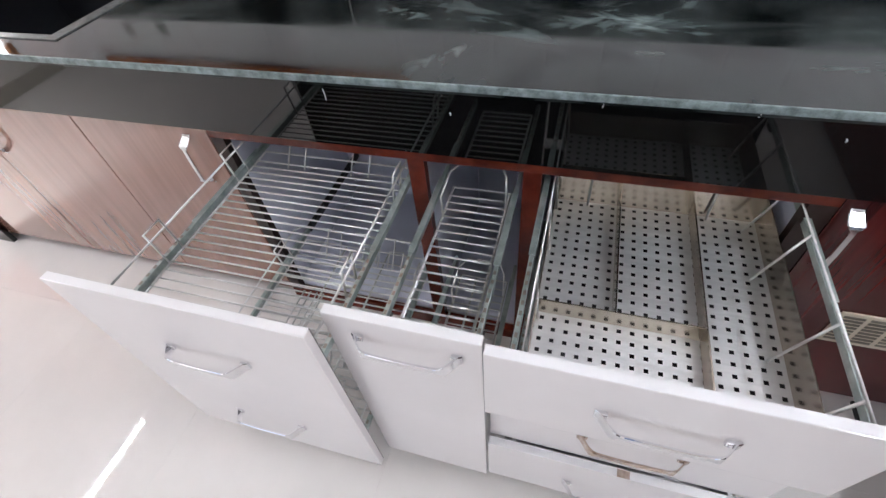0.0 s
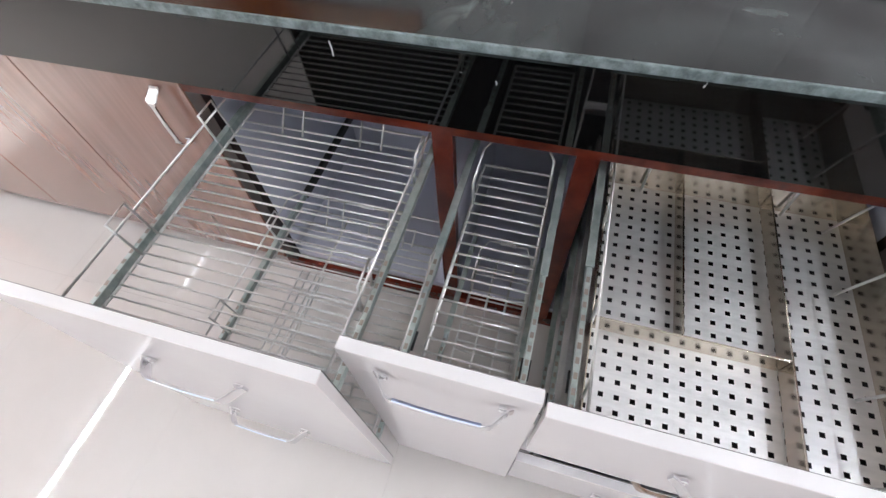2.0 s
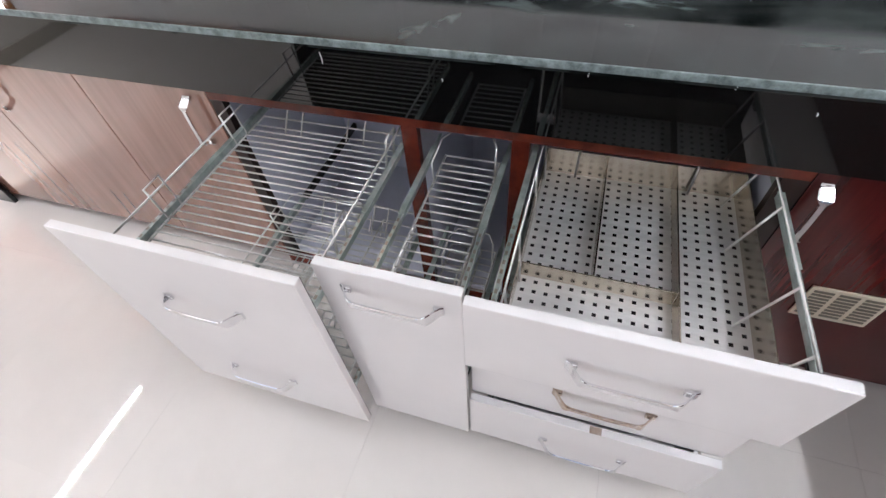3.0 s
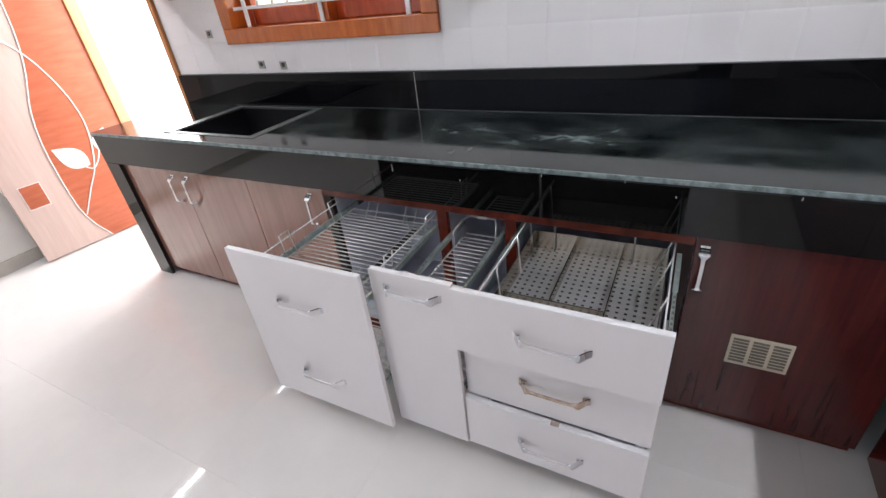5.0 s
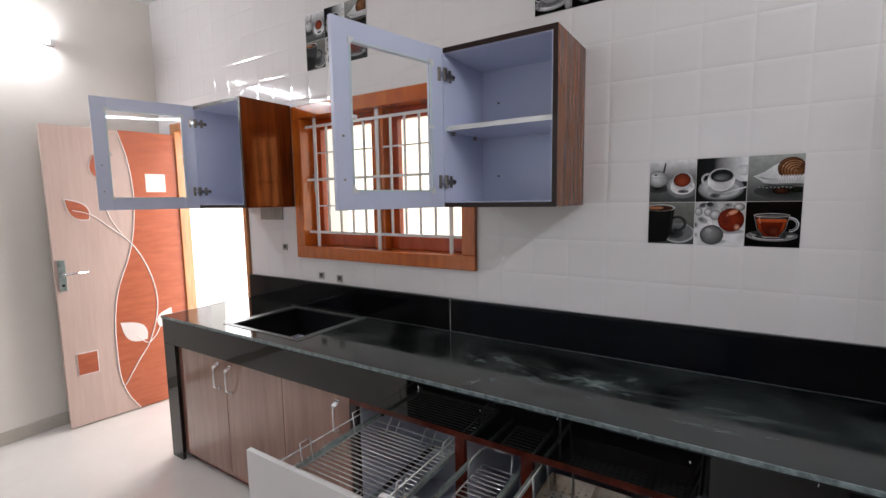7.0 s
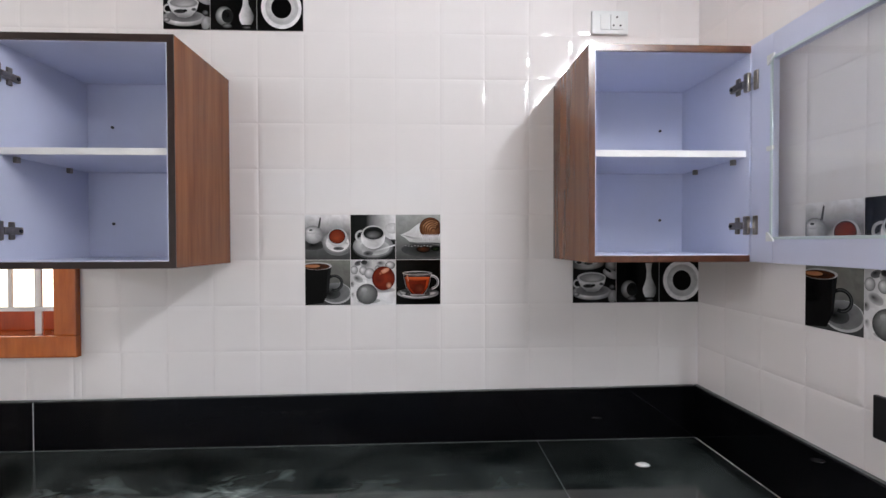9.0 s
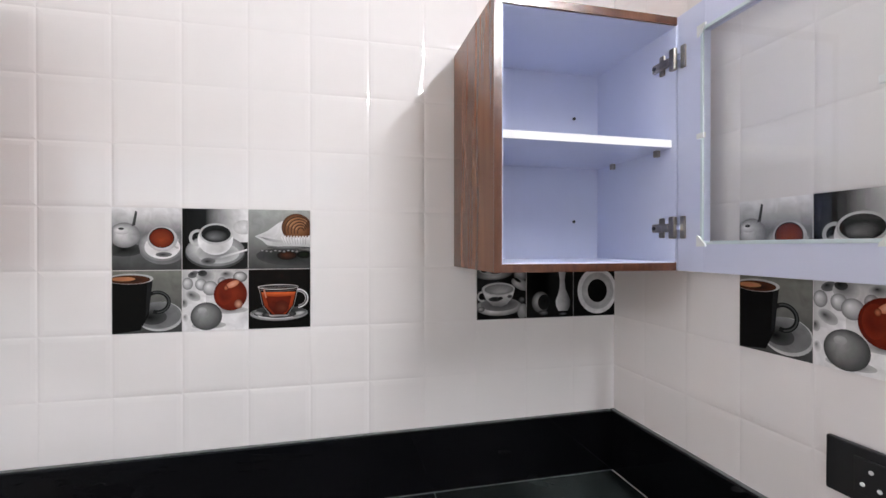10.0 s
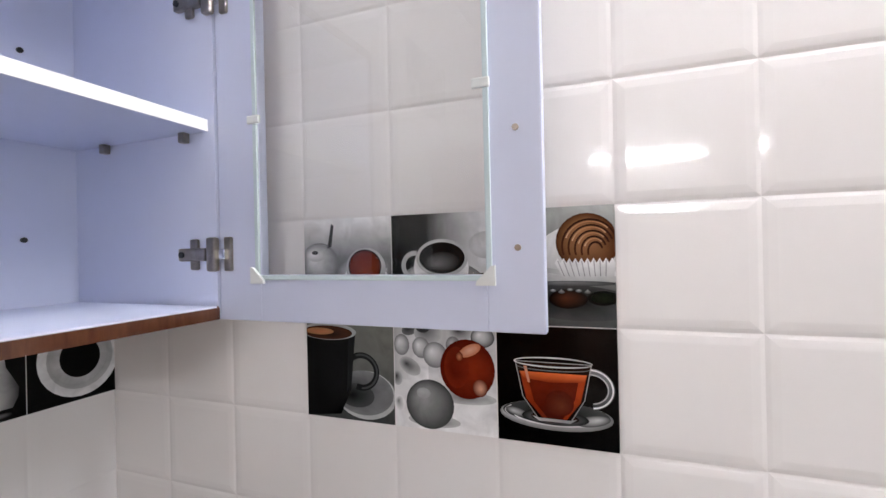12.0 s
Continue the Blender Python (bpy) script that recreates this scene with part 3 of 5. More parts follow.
# worn: gives the handle the chrome with the painted brown reflection
def put_handle(parent, x, y, z, length, upright=False, worn=False):
    h = part("handle", bow_handle(length), M_BROWN_SHEEN_CHIP if worn else M_CHROME, parent, "chrome bow handle with a brown reflection in its colour" if worn else "chrome bow handle")
    h.matrix_basis = pose(x, y, z, 0, 90 if upright else 0, 0)
    return h


# ---- base cabinets ----
CY = FRONT + 0.022    # face of the carcass


def door_unit(x0, x1, material, label, handles, z0=0.045, z1=0.690):
    c = thing("base_cabinet", label, "cabinet", "base cabinets under the worktop")
    part("body", boxed(x0 + 0.001, x1 - 0.001, CY + 0.019, WALL_Y - 0.03, z0, z1), M_LAV, c)
    part("plinth", boxed(x0 + 0.001, x1 - 0.001, CY + 0.03, CY + 0.05, 0, z0 - 0.001), M_FRAME, c)
    n = len(handles)
    for k, hx in enumerate(handles):
        a, b = x0 + (x1 - x0) * k / n, x0 + (x1 - x0) * (k + 1) / n
        d = part("door", boxed(a + 0.0015, b - 0.0015, CY, CY + 0.018, z0, z1, bevel=0.0015), material, c)
        put_handle(d, hx, CY, 0.588, 0.150, True)
    return c


door_unit(-2.224, -1.318, M_BROWN, "glossy brown wood laminate double-door base cabinet, closed", [-1.828, -1.722])
door_unit(-1.318, -0.886, M_BROWN, "glossy brown wood laminate single-door base cabinet, closed", [-0.950])
redc = door_unit(0.428, 0.944, M_RED, "dark mahogany red base cabinet with a beige vent", [0.452])
vent = part("vent", boxed(0.566, 0.720, CY - 0.006, CY - 0.001, 0.275, 0.384, bevel=0.002), M_VENT, redc, "beige plastic louvre vent")
for c in range(3):
    for r in range(8):
        x = 0.574 + c * 0.049
        part("louvre", boxed(x, x + 0.039, CY - 0.0075, CY - 0.0055, 0.287 + r * 0.0115, 0.2935 + r * 0.0115), M_SLOT, vent)
side_cab = thing("base_cabinet", "dark mahogany red base cabinet along the side wall", "cabinet", "base cabinets under the worktop")
part("body", boxed(0.985, 1.515, -1.495, 0.92, 0.045, 0.690), M_LAV, side_cab)
for k in range(4):
    part("door", boxed(0.966, 0.984, -1.495 + k * 0.60, -1.495 + (k + 1) * 0.60 - 0.003, 0.045, 0.690, bevel=0.0015), M_RED, side_cab)
part("plinth", boxed(1.00, 1.02, -1.495, 0.92, 0, 0.044), M_FRAME, side_cab)

# open carcass behind the pulled-out drawers
carc = thing("drawer_carcass", "open red-brown edged carcass with pale lavender inside", "cabinet")
part("top_rail", boxed(-0.885, 0.427, CY, CY + 0.025, 0.658, 0.692), M_FRAME, carc)
# outer uprights get the dark band colour, which paints in their shade
for x0, x1 in ((-0.884, -0.848), (-0.374, -0.336), (-0.122, -0.084), (0.382, 0.427)):
    part("upright", boxed(x0, x1, CY + 0.001, CY + 0.022, 0.045, 0.657), M_BAND if x0 < -0.8 or x0 > 0.3 else M_FRAME, carc)
    part("side_panel", boxed(x0 + 0.008, x1 - 0.008, CY + 0.023, 1.435, 0.045, 0.690), M_PALE, carc)
part("bottom_panel", boxed(-0.875, 0.418, CY + 0.024, 1.435, 0.045, 0.063), M_PALE, carc)
part("back_panel", boxed(-0.880, 0.424, 1.436, 1.446, 0.045, 0.690), M_PALE, carc)
part("bottom_rail", boxed(-0.885, 0.427, CY, CY + 0.022, 0.0, 0.044), M_FRAME, carc)


def front_panel(t, x0, x1, y, z0, z1):
    p = part("front", boxed(x0, x1, y, y + 0.0165, z0, z1, bevel=0.0012), M_WHITE, t, "cream glossy laminate front")
    part("backing", boxed(x0 + 0.001, x1 - 0.001, y + 0.0167, y + 0.0185, z0 + 0.001, z1 - 0.001), M_BACK, p, "dark back face")
    part("edge_band", boxed(x0 + 0.001, x1 - 0.001, y + 0.0008, y + 0.0172, z1 - 0.0002, z1 + 0.0014), M_WHITE_EDGE, p)
    return p


def slide(t, x, y0, y1, z):
    """A telescopic slide: outer rail, lighter inner cover at the back and a ball cage along its top."""
    s = part("slide", boxed(x - 0.0045, x + 0.0045, y0, y1, z - 0.008, z + 0.008, bevel=0.0015), M_ZINC, t, "zinc ball-bearing drawer slide")
    part("slide_cover", boxed(x - 0.0065, x + 0.0065, y0 + (y1 - y0) * 0.42, y1 - 0.05, z + 0.0082, z + 0.0098, bevel=0.0006), M_ZINC, s)
    part("slide_catch", boxed(x - 0.007, x + 0.007, y0 + 0.04, y0 + 0.07, z - 0.013, z - 0.0082), M_DARK, s)
    bm = bmesh.new()
    y = y0 + 0.012
    while y < y0 + (y1 - y0) * 0.40:
        box(bm, x - 0.0026, x + 0.0026, y, y + 0.009, z + 0.0081, z + 0.0087)
        y += 0.021
    tagged(part("ball_cage", bm, M_HINGE, s, "dark slots of the ball cage"), kind="stuff")
    return s


def wire_basket(t, x0, x1, y0, y1, z, step, loops_side, loops_back, rail_z, open_sides=False):
    """A drawer basket: cross wires over runners, a raised guard rail and bent loops."""
    r = 0.0020
    b = part("basket", tubed([(x0, y0, z), (x1, y0, z), (x1, y1, z), (x0, y1, z)], 0.003, 6, True), M_STEEL, t, "chromed steel wire basket", True)
    me = tubed([(x0, 0, 0), (x1, 0, 0)], r, 6)
    first = None
    n = int((y1 - y0) / step)
    for k in range(1, n):
        if first is None:
            first = part("wire", me, M_STEEL, b, "", True)
            first.location = (0, y0 + k * step, z + 0.002)
        else:
            w = new("wire", first.data)
            w.parent = b
            w.location = (0, y0 + k * step, z + 0.002)
    for x in (() if z > 0.4 else (x0 + (x1 - x0) * 0.34, x0 + (x1 - x0) * 0.68)):
        part("runner", tubed([(x, y0, z - 0.003), (x, y1, z - 0.003)], 0.0026), M_STEEL, b, "", True)
    q = 0.012
    rim = [(x0 - q, y0, rail_z), (x0 - q, y1 - 0.02, rail_z), (x0 + 0.01, y1 + 0.004, rail_z), (x1 - 0.01, y1 + 0.004, rail_z), (x1 + q * 0.3, y1 - 0.02, rail_z), (x1 + q * 0.3, y0, rail_z)]
    if open_sides:
        rim = [(x0 + 0.002, y1 - 0.10, z), (x0 + 0.002, y1 - 0.10, rail_z - 0.012), (x0 + 0.004, y1 - 0.03, rail_z), (x0 + 0.02, y1 + 0.004, rail_z), (x1 - 0.02, y1 + 0.004, rail_z), (x1 - 0.004, y1 - 0.03, rail_z), (x1 - 0.002, y1 - 0.05, z)]
    part("guard_rail", tubed(rim, 0.0024), M_STEEL, b, "", True)
    for y in loops_side:
        for xs in (x0 - q, x1 + q * 0.3):
            s = 1 if xs < x1 - 0.05 else -1
            part("loop", tubed([(xs + s * q, y, z), (xs, y, rail_z + 0.022), (xs, y + 0.045, rail_z + 0.022), (xs + s * q, y + 0.045, z)], 0.0024), M_STEEL, b, "", True)
    for x in loops_back:
        part("loop", tubed([(x, y1 - 0.055, z), (x, y1 + 0.004, rail_z + 0.004), (x + 0.045, y1 + 0.004, rail_z + 0.004), (x + 0.045, y1 - 0.055, z)], 0.0022), M_STEEL, b, "", True)
    part("tag", boxed((x0 + x1) / 2 - 0.018, (x0 + x1) / 2 + 0.018, y1 + 0.001, y1 + 0.004, rail_z - 0.004, rail_z + 0.009), M_PLASTIC, b, "small white tag")
    return b


# wide basket pull-out
AY = 0.455
pull_a = thing("pull_out_unit", "wide cream pull-out unit with two wire baskets, open", "drawer", "open drawers")
fa = front_panel(pull_a, -0.897, -0.371, AY, 0.062, 0.685)
put_handle(fa, -0.628, AY, 0.530, 0.185)
put_handle(fa, -0.622, AY, 0.222, 0.185)
wire_basket(pull_a, -0.797, -0.386, AY + 0.022, 0.985, 0.580, 0.0212, (0.60, 0.86), (-0.70, -0.53), 0.640)
wire_basket(pull_a, -0.797, -0.386, AY + 0.022, 0.985, 0.240, 0.0212, (0.60, 0.86), (-0.70, -0.53), 0.300)
lower = [ob for ob in pull_a.children if ob.name.startswith("basket")][-1]
for x, y, w in ((-0.66, 0.52, 0.030), (-0.56, 0.50, 0.034), (-0.50, 0.53, 0.034), (-0.44, 0.56, 0.034), (-0.53, 0.60, 0.034), (-0.47, 0.63, 0.034), (-0.58, 0.93, 0.040), (-0.50, 0.93, 0.040)):
    part("plate_loop", tubed([(x, y, 0.242), (x + 0.010, y + 0.020, 0.292), (x + 0.010 + w, y + 0.026, 0.292), (x + w, y + 0.006, 0.242)], 0.0020), M_STEEL, lower, "", True)
for x in (-0.705, -0.685, -0.665, -0.645):
    part("runner", tubed([(x, 0.480, 0.244), (x, 0.800, 0.244)], 0.0018), M_STEEL, lower, "", True)
for z in (0.590, 0.250):
    for x in (-0.803, -0.380):
        part("cabinet_runner", boxed(x - 0.006, x + 0.006, 1.021, 1.42, z - 0.012, z + 0.010, bevel=0.002), M_DARK, pull_a, "dark steel runner inside the carcass")
    slide(pull_a, -0.803, AY + 0.019, 1.02, z)
    slide(pull_a, -0.380, AY + 0.019, 1.02, z)

# narrow basket pull-out
BY = 0.502
pull_b = thing("pull_out_unit", "narrow cream pull-out unit with two wire baskets, open", "drawer", "open drawers")
fb = front_panel(pull_b, -0.369, -0.113, BY, 0.062, 0.685)
put_handle(fb, -0.232, BY, 0.640, 0.180)
wire_basket(pull_b, -0.284, -0.152, BY + 0.022, 0.960, 0.560, 0.0225, (), (), 0.630, True)
wire_basket(pull_b, -0.284, -0.152, BY + 0.022, 0.960, 0.230, 0.0225, (), (), 0.300, True)
for z in (0.585, 0.255):
    slide(pull_b, -0.306, BY + 0.019, 1.00, z)
    slide(pull_b, -0.136, BY + 0.019, 1.00, z)


# cutlery drawer with a perforated steel tray
def perforated(bm, x0, y0, nx, ny, pitch, hole, z):
    xs, ys = [x0], [y0]
    for i in range(nx):
        xs += [x0 + i * pitch + (pitch - hole) / 2, x0 + i * pitch + (pitch + hole) / 2]
    for j in range(ny):
        ys += [y0 + j * pitch + (pitch - hole) / 2, y0 + j * pitch + (pitch + hole) / 2]
    xs.append(x0 + nx * pitch)
    ys.append(y0 + ny * pitch)
    vs = [[bm.verts.new((x, y, z)) for x in xs] for y in ys]
    for j in range(len(ys) - 1):
        for i in range(len(xs) - 1):
            if i % 2 and j % 2:
                continue
            bm.faces.new((vs[j][i], vs[j][i + 1], vs[j + 1][i + 1], vs[j + 1][i]))
    return bm


DY = 0.490
draw_c = thing("cutlery_drawer", "cream drawer pulled open with a perforated steel cutlery tray", "drawer", "open drawers")
fc = front_panel(draw_c, -0.109, 0.401, DY, 0.480, 0.685)
put_handle(fc, 0.150, DY, 0.590, 0.190)
TX0, TX1, TY0, TY1, TZ = -0.052, 0.368, DY + 0.022, 1.030, 0.505
PITCH = (TX1 - TX0) / 18
NY = int((TY1 - TY0) / PITCH)
tray = part("tray", perforated(bmesh.new(), TX0, TY0, 18, NY, PITCH, 0.0078, TZ), M_SHEET, draw_c, "stainless tray floor with square perforations")
TYE = TY0 + NY * PITCH
# sides darker than the floor: brown reflection is in their colour
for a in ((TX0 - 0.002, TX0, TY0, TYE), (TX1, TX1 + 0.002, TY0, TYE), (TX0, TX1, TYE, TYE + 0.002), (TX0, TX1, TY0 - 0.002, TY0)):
    part("tray_side", boxed(*a, TZ - 0.002, TZ + 0.068), M_SHEET_REFLECT, tray)
# dark sheet just below the tray floor, showing through its holes
part("under_tray", boxed(TX0, TX1, TY0, TYE, TZ - 0.012, TZ - 0.008), M_UNDER_TRAY, draw_c)
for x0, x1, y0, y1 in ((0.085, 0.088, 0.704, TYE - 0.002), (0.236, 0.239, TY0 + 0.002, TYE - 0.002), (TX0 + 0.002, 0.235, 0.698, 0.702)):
    part("divider", boxed(x0, x1, y0, y1, TZ + 0.001, TZ + 0.040, bevel=0.0008), M_SHEET_REFLECT, tray, "folded steel divider")
RZ = 0.645
part("guard_rail", tubed([(TX1 + 0.012, TY0, RZ), (TX1 + 0.012, TYE, RZ), (TX0 - 0.006, TYE, RZ), (TX0 - 0.006, TY0, RZ)], 0.0023), M_STEEL, draw_c, "", True)
for y in (0.56, 0.68, 0.86, 0.99):
    part("rail_post", tubed([(TX1 - 0.030, y, TZ + 0.002), (TX1 + 0.012, y, RZ)], 0.0026), M_STEEL, draw_c, "", True)
    part("rail_post", tubed([(TX0 + 0.004, y, TZ + 0.002), (TX0 - 0.006, y, RZ)], 0.0026), M_STEEL, draw_c, "", True)
for x in (0.02, 0.27):
    part("rail_post", tubed([(x, TYE - 0.012, TZ + 0.002), (x, TYE, RZ)], 0.0026), M_STEEL, draw_c, "", True)
part("tag", boxed(0.12, 0.165, TYE + 0.002, TYE + 0.005, RZ - 0.006, RZ + 0.008), M_PLASTIC, draw_c, "small white tag")
slide(draw_c, TX0 - 0.022, DY + 0.019, 1.05, 0.615)
slide(draw_c, TX1 + 0.026, DY + 0.019, 1.05, 0.615)


def plain_drawer(y, z0, z1, hz, label, worn=False):
    d = thing("drawer", label, "drawer", "open drawers")
    f = front_panel(d, -0.109, 0.401, y, z0, z1)
    put_handle(f, 0.150, y, hz, 0.190, False, worn)
    part("drawer_floor", boxed(TX0, TX1, y + 0.022, y + 0.52, z0 + 0.020, z0 + 0.024), M_SHEET, d)
    for x in (TX0 - 0.006, TX1 + 0.006):
        part("drawer_side", boxed(x - 0.004, x + 0.004, y + 0.019, y + 0.52, z0 + 0.018, z1 - 0.06), M_SHEET, d)
    part("drawer_back", boxed(TX0, TX1, y + 0.521, y + 0.525, z0 + 0.018, z1 - 0.06), M_SHEET, d)
    slide(d, TX0 - 0.022, y + 0.019, y + 0.54, (z0 + z1) / 2)
    slide(d, TX1 + 0.026, y + 0.019, y + 0.54, (z0 + z1) / 2)
    return d


plain_drawer(0.530, 0.2705, 0.476, 0.385, "cream middle drawer pulled partly open, handle with painted brown reflection", True)
bottom_drawer = plain_drawer(0.508, 0.062, 0.268, 0.160, "cream bottom drawer pulled open, chrome handle")
part("stain", boxed(0.148, 0.172, 0.5078, 0.5235, 0.2686, 0.2698, bevel=0.0004), M_BROWN_SHEEN_CHIP, bottom_drawer, "brown chip on the top edge")

# ---- wall cabinets ----
KY, KB = 1.150, WALL_Y - 0.004


def cup_hinge(parent, x, y, z, side):
    h = part("hinge", boxed(min(0, side * 0.055), max(0, side * 0.055), -0.010, 0.0, -0.010, 0.010, bevel=0.003), M_HINGE, parent, "nickel cup hinge")
    h.matrix_basis = pose(x, y, z)
    part("hinge_plate", boxed(min(side * 0.018, side * 0.034), max(side * 0.018, side * 0.034), -0.007, -0.001, -0.024, 0.024, bevel=0.003), M_HINGE, h)
    part("hinge_cup", boxed(min(-side * 0.022, -side * 0.004), max(-side * 0.022, -side * 0.004), -0.012, -0.001, -0.026, 0.026, bevel=0.004), M_HINGE, h)
    part("hinge_screw", tubed([(side * 0.046, -0.013, 0), (side * 0.046, -0.009, 0)], 0.005, 8), M_DARK, h)
    return h


def cabinet_shelf(c, xa, xb, zs):
    shelf = part("shelf", boxed(xa + 0.001, xb - 0.001, KY + 0.012, KB - 0.010, zs - 0.018, zs), M_LAV, c)
    part("shelf_edge", boxed(xa + 0.001, xb - 0.001, KY + 0.0095, KY + 0.0118, zs - 0.018, zs), M_WHITE_EDGE, shelf)
    for x in (xa + 0.010, xb - 0.010):
        for y in (KY + 0.05, KB - 0.10):
            part("shelf_pin", boxed(x - 0.006, x + 0.006, y - 0.006, y + 0.006, zs - 0.034, zs - 0.018, bevel=0.002), M_HINGE, c)


def wall_cabinet(x0, x1, z0, z1, hinge_right, door_dir, label, side_mat, shelved=True):
    """An open-fronted wall box with one shelf and a glazed door swung open along door_dir."""
    c = thing("wall_cabinet", label, "cabinet", "wall cabinets")
    t = 0.018
    part("side_panel", boxed(x0, x0 + t, KY, KB, z0, z1, bevel=0.001), side_mat, c)
    part("side_panel", boxed(x1 - t, x1, KY, KB, z0, z1, bevel=0.001), side_mat, c)
    part("top_panel", boxed(x0 + t, x1 - t, KY, KB, z1 - t, z1), side_mat, c)
    part("bottom_panel", boxed(x0 + t, x1 - t, KY, KB, z0, z0 + t), side_mat, c)
    part("back_panel", boxed(x0 + t, x1 - t, KB - 0.008, KB - 0.002, z0 + t, z1 - t), M_LAV, c)
    e = 0.0025
    for a in ((x0, x0 + t, z0, z1), (x1 - t, x1, z0, z1), (x0 + t, x1 - t, z1 - t, z1), (x0 + t, x1 - t, z0, z0 + t)):
        by_door = a[0] == x1 - t if hinge_right else a[1] == x0 + t
        part("edge_band", boxed(a[0], a[1], KY - 0.0025, KY - 0.0002, a[2], a[3]), M_LAV if by_door else M_BAND_WARM if hinge_right else M_BAND, c)
    part("lining", boxed(x0 + t, x0 + t + e, KY - 0.002, KB - 0.009, z0 + t + e, z1 - t - e), M_LAV, c)
    part("lining", boxed(x1 - t - e, x1 - t, KY - 0.002, KB - 0.009, z0 + t + e, z1 - t - e), M_LAV, c)
    part("lining", boxed(x0 + t, x1 - t, KY + 0.003, KB - 0.009, z0 + t, z0 + t + e), M_LAV, c)
    part("lining", boxed(x0 + t, x1 - t, KY + 0.003, KB - 0.009, z1 - t - e, z1 - t), M_LAV, c)
    zs = (z0 + z1) / 2 + 0.012
    if shelved:
        cabinet_shelf(c, x0 + t + e, x1 - t - e, zs)
    for z in (z0 + 0.13, zs + 0.13):
        for x in (x0 + 0.10, x1 - 0.10):
            part("screw", tubed([(x, KB - 0.012, z), (x, KB - 0.007, z)], 0.0045, 8), M_DARK, c)
    # door, in its own frame: x along the door from its hinge, inner face at y = 0
    hx = x1 - 0.017 if hinge_right else x0 + 0.017
    w = 0.493 if hinge_right else 0.486
    ang = math.degrees(math.atan2(door_dir[1], door_dir[0]))
    d = new("door")
    d.parent = c
    flip = 1 if hinge_right else -1
    d.matrix_basis = pose(hx, KY - 0.004, z0, 0, 0, ang)
    h, fw = z1 - z0, 0.068
    fl = 0.080 if hinge_right else fw
    ys = (0.0, flip * 0.018)
    y0, y1 = min(ys), max(ys)
    part("stile", boxed(0.0, fl, y0, y1, 0, h, bevel=0.0015), M_LAV, d)
    part("stile", boxed(w - fw, w, y0, y1, 0, h, bevel=0.0015), M_LAV, d)
    part("rail", boxed(fl, w - fw, y0, y1, 0, fw, bevel=0.0015), M_LAV, d)
    part("rail", boxed(fl, w - fw, y0, y1, h - fw, h, bevel=0.0015), M_LAV, d)
    s = -flip
    bead = 0.007
    for a in ((fl - bead, fl, fw - bead, h - fw + bead), (w - fw, w - fw + bead, fw - bead, h - fw + bead), (fl, w - fw, fw - bead, fw), (fl, w - fw, h - fw, h - fw + bead)):
        part("bead", boxed(a[0], a[1], min(0, s * 0.004), max(0, s * 0.004), a[2], a[3], bevel=0.001), M_BEAD, d)
    gy = flip * 0.005
    pane = part("pane", boxed(fl, w - fw, gy - 0.002, gy + 0.002, fw, h - fw), M_GLASS, d, "clear glass pane")
    pane.visible_shadow = False
    for cx, cz, sx, sz in ((fl, fw, 1, 1), (w - fw, fw, -1, 1), (fl, h - fw, 1, -1), (w - fw, h - fw, -1, -1)):
        clip = flat(bmesh.new(), [(cx - sx * 0.012, cz - sz * 0.012), (cx + sx * 0.012, cz - sz * 0.012), (cx + sx * 0.011, cz - sz * 0.007), (cx - sx * 0.007, cz + sz * 0.011), (cx - sx * 0.012, cz + sz * 0.012)], min(s * 0.0045, s * 0.009), max(s * 0.0045, s * 0.009))
        part("corner_clip", clip, M_PLASTIC, d)
    for x in (fl, w - fw):
        part("clip", boxed(x - 0.012, x + 0.010, min(s * 0.0045, s * 0.010), max(s * 0.0045, s * 0.010), h / 2 - 0.006, h / 2 + 0.006, bevel=0.002), M_PLASTIC, d)
    for z in (0.10, 0.24):
        part("screw", tubed([(w - 0.030, 0, z), (w - 0.030, s * 0.003, z)], 0.004, 8), M_HINGE, d)
    side = -1 if hinge_right else 1
    for z in (0.100, h - 0.100):
        g = cup_hinge(c, 0, 0, z0 + z, 1)
        g.matrix_basis = pose(hx + side * 0.0040, KY + 0.012, z0 + z, 0, 0, 90) if not hinge_right else pose(hx + side * 0.0040, KY + 0.012, z0 + z, 0, 0, 90) @ Matrix.Diagonal((1, -1, 1, 1))
        part("hinge_link", boxed(-0.012, 0.020, min(0, s * 0.011), max(0, s * 0.011), z - 0.008, z + 0.008, bevel=0.002), M_CHROME, d)
        part("hinge_arm", boxed(0.014, 0.028, min(0, s * 0.006), max(0, s * 0.006), z - 0.026, z + 0.026, bevel=0.0025), M_HINGE, d, "nickel cup hinge")
    return c


wall_cabinet(-2.306, -1.836, 1.467, 2.067, False, (-0.135, -0.445), "lavender-lined brown wall cabinet by the door, window reflection in its side colour, glazed door open", M_WALNUT_GLOW, False)
wall_cabinet(-0.560, -0.088, 1.467, 2.075, False, (-0.105, -0.46), "lavender-lined brown wall cabinet beside the window, glazed door open", M_WALNUT)
corner = wall_cabinet(1.005, 1.474, 1.477, 2.068, True, (-0.010, -0.48), "lavender-lined brown corner wall cabinet, glazed door open", M_WALNUT)

part("filler", boxed(1.4745, WALL_R - 0.003, KY + 0.02, KB, 1.477, 2.068), M_WALNUT, corner)


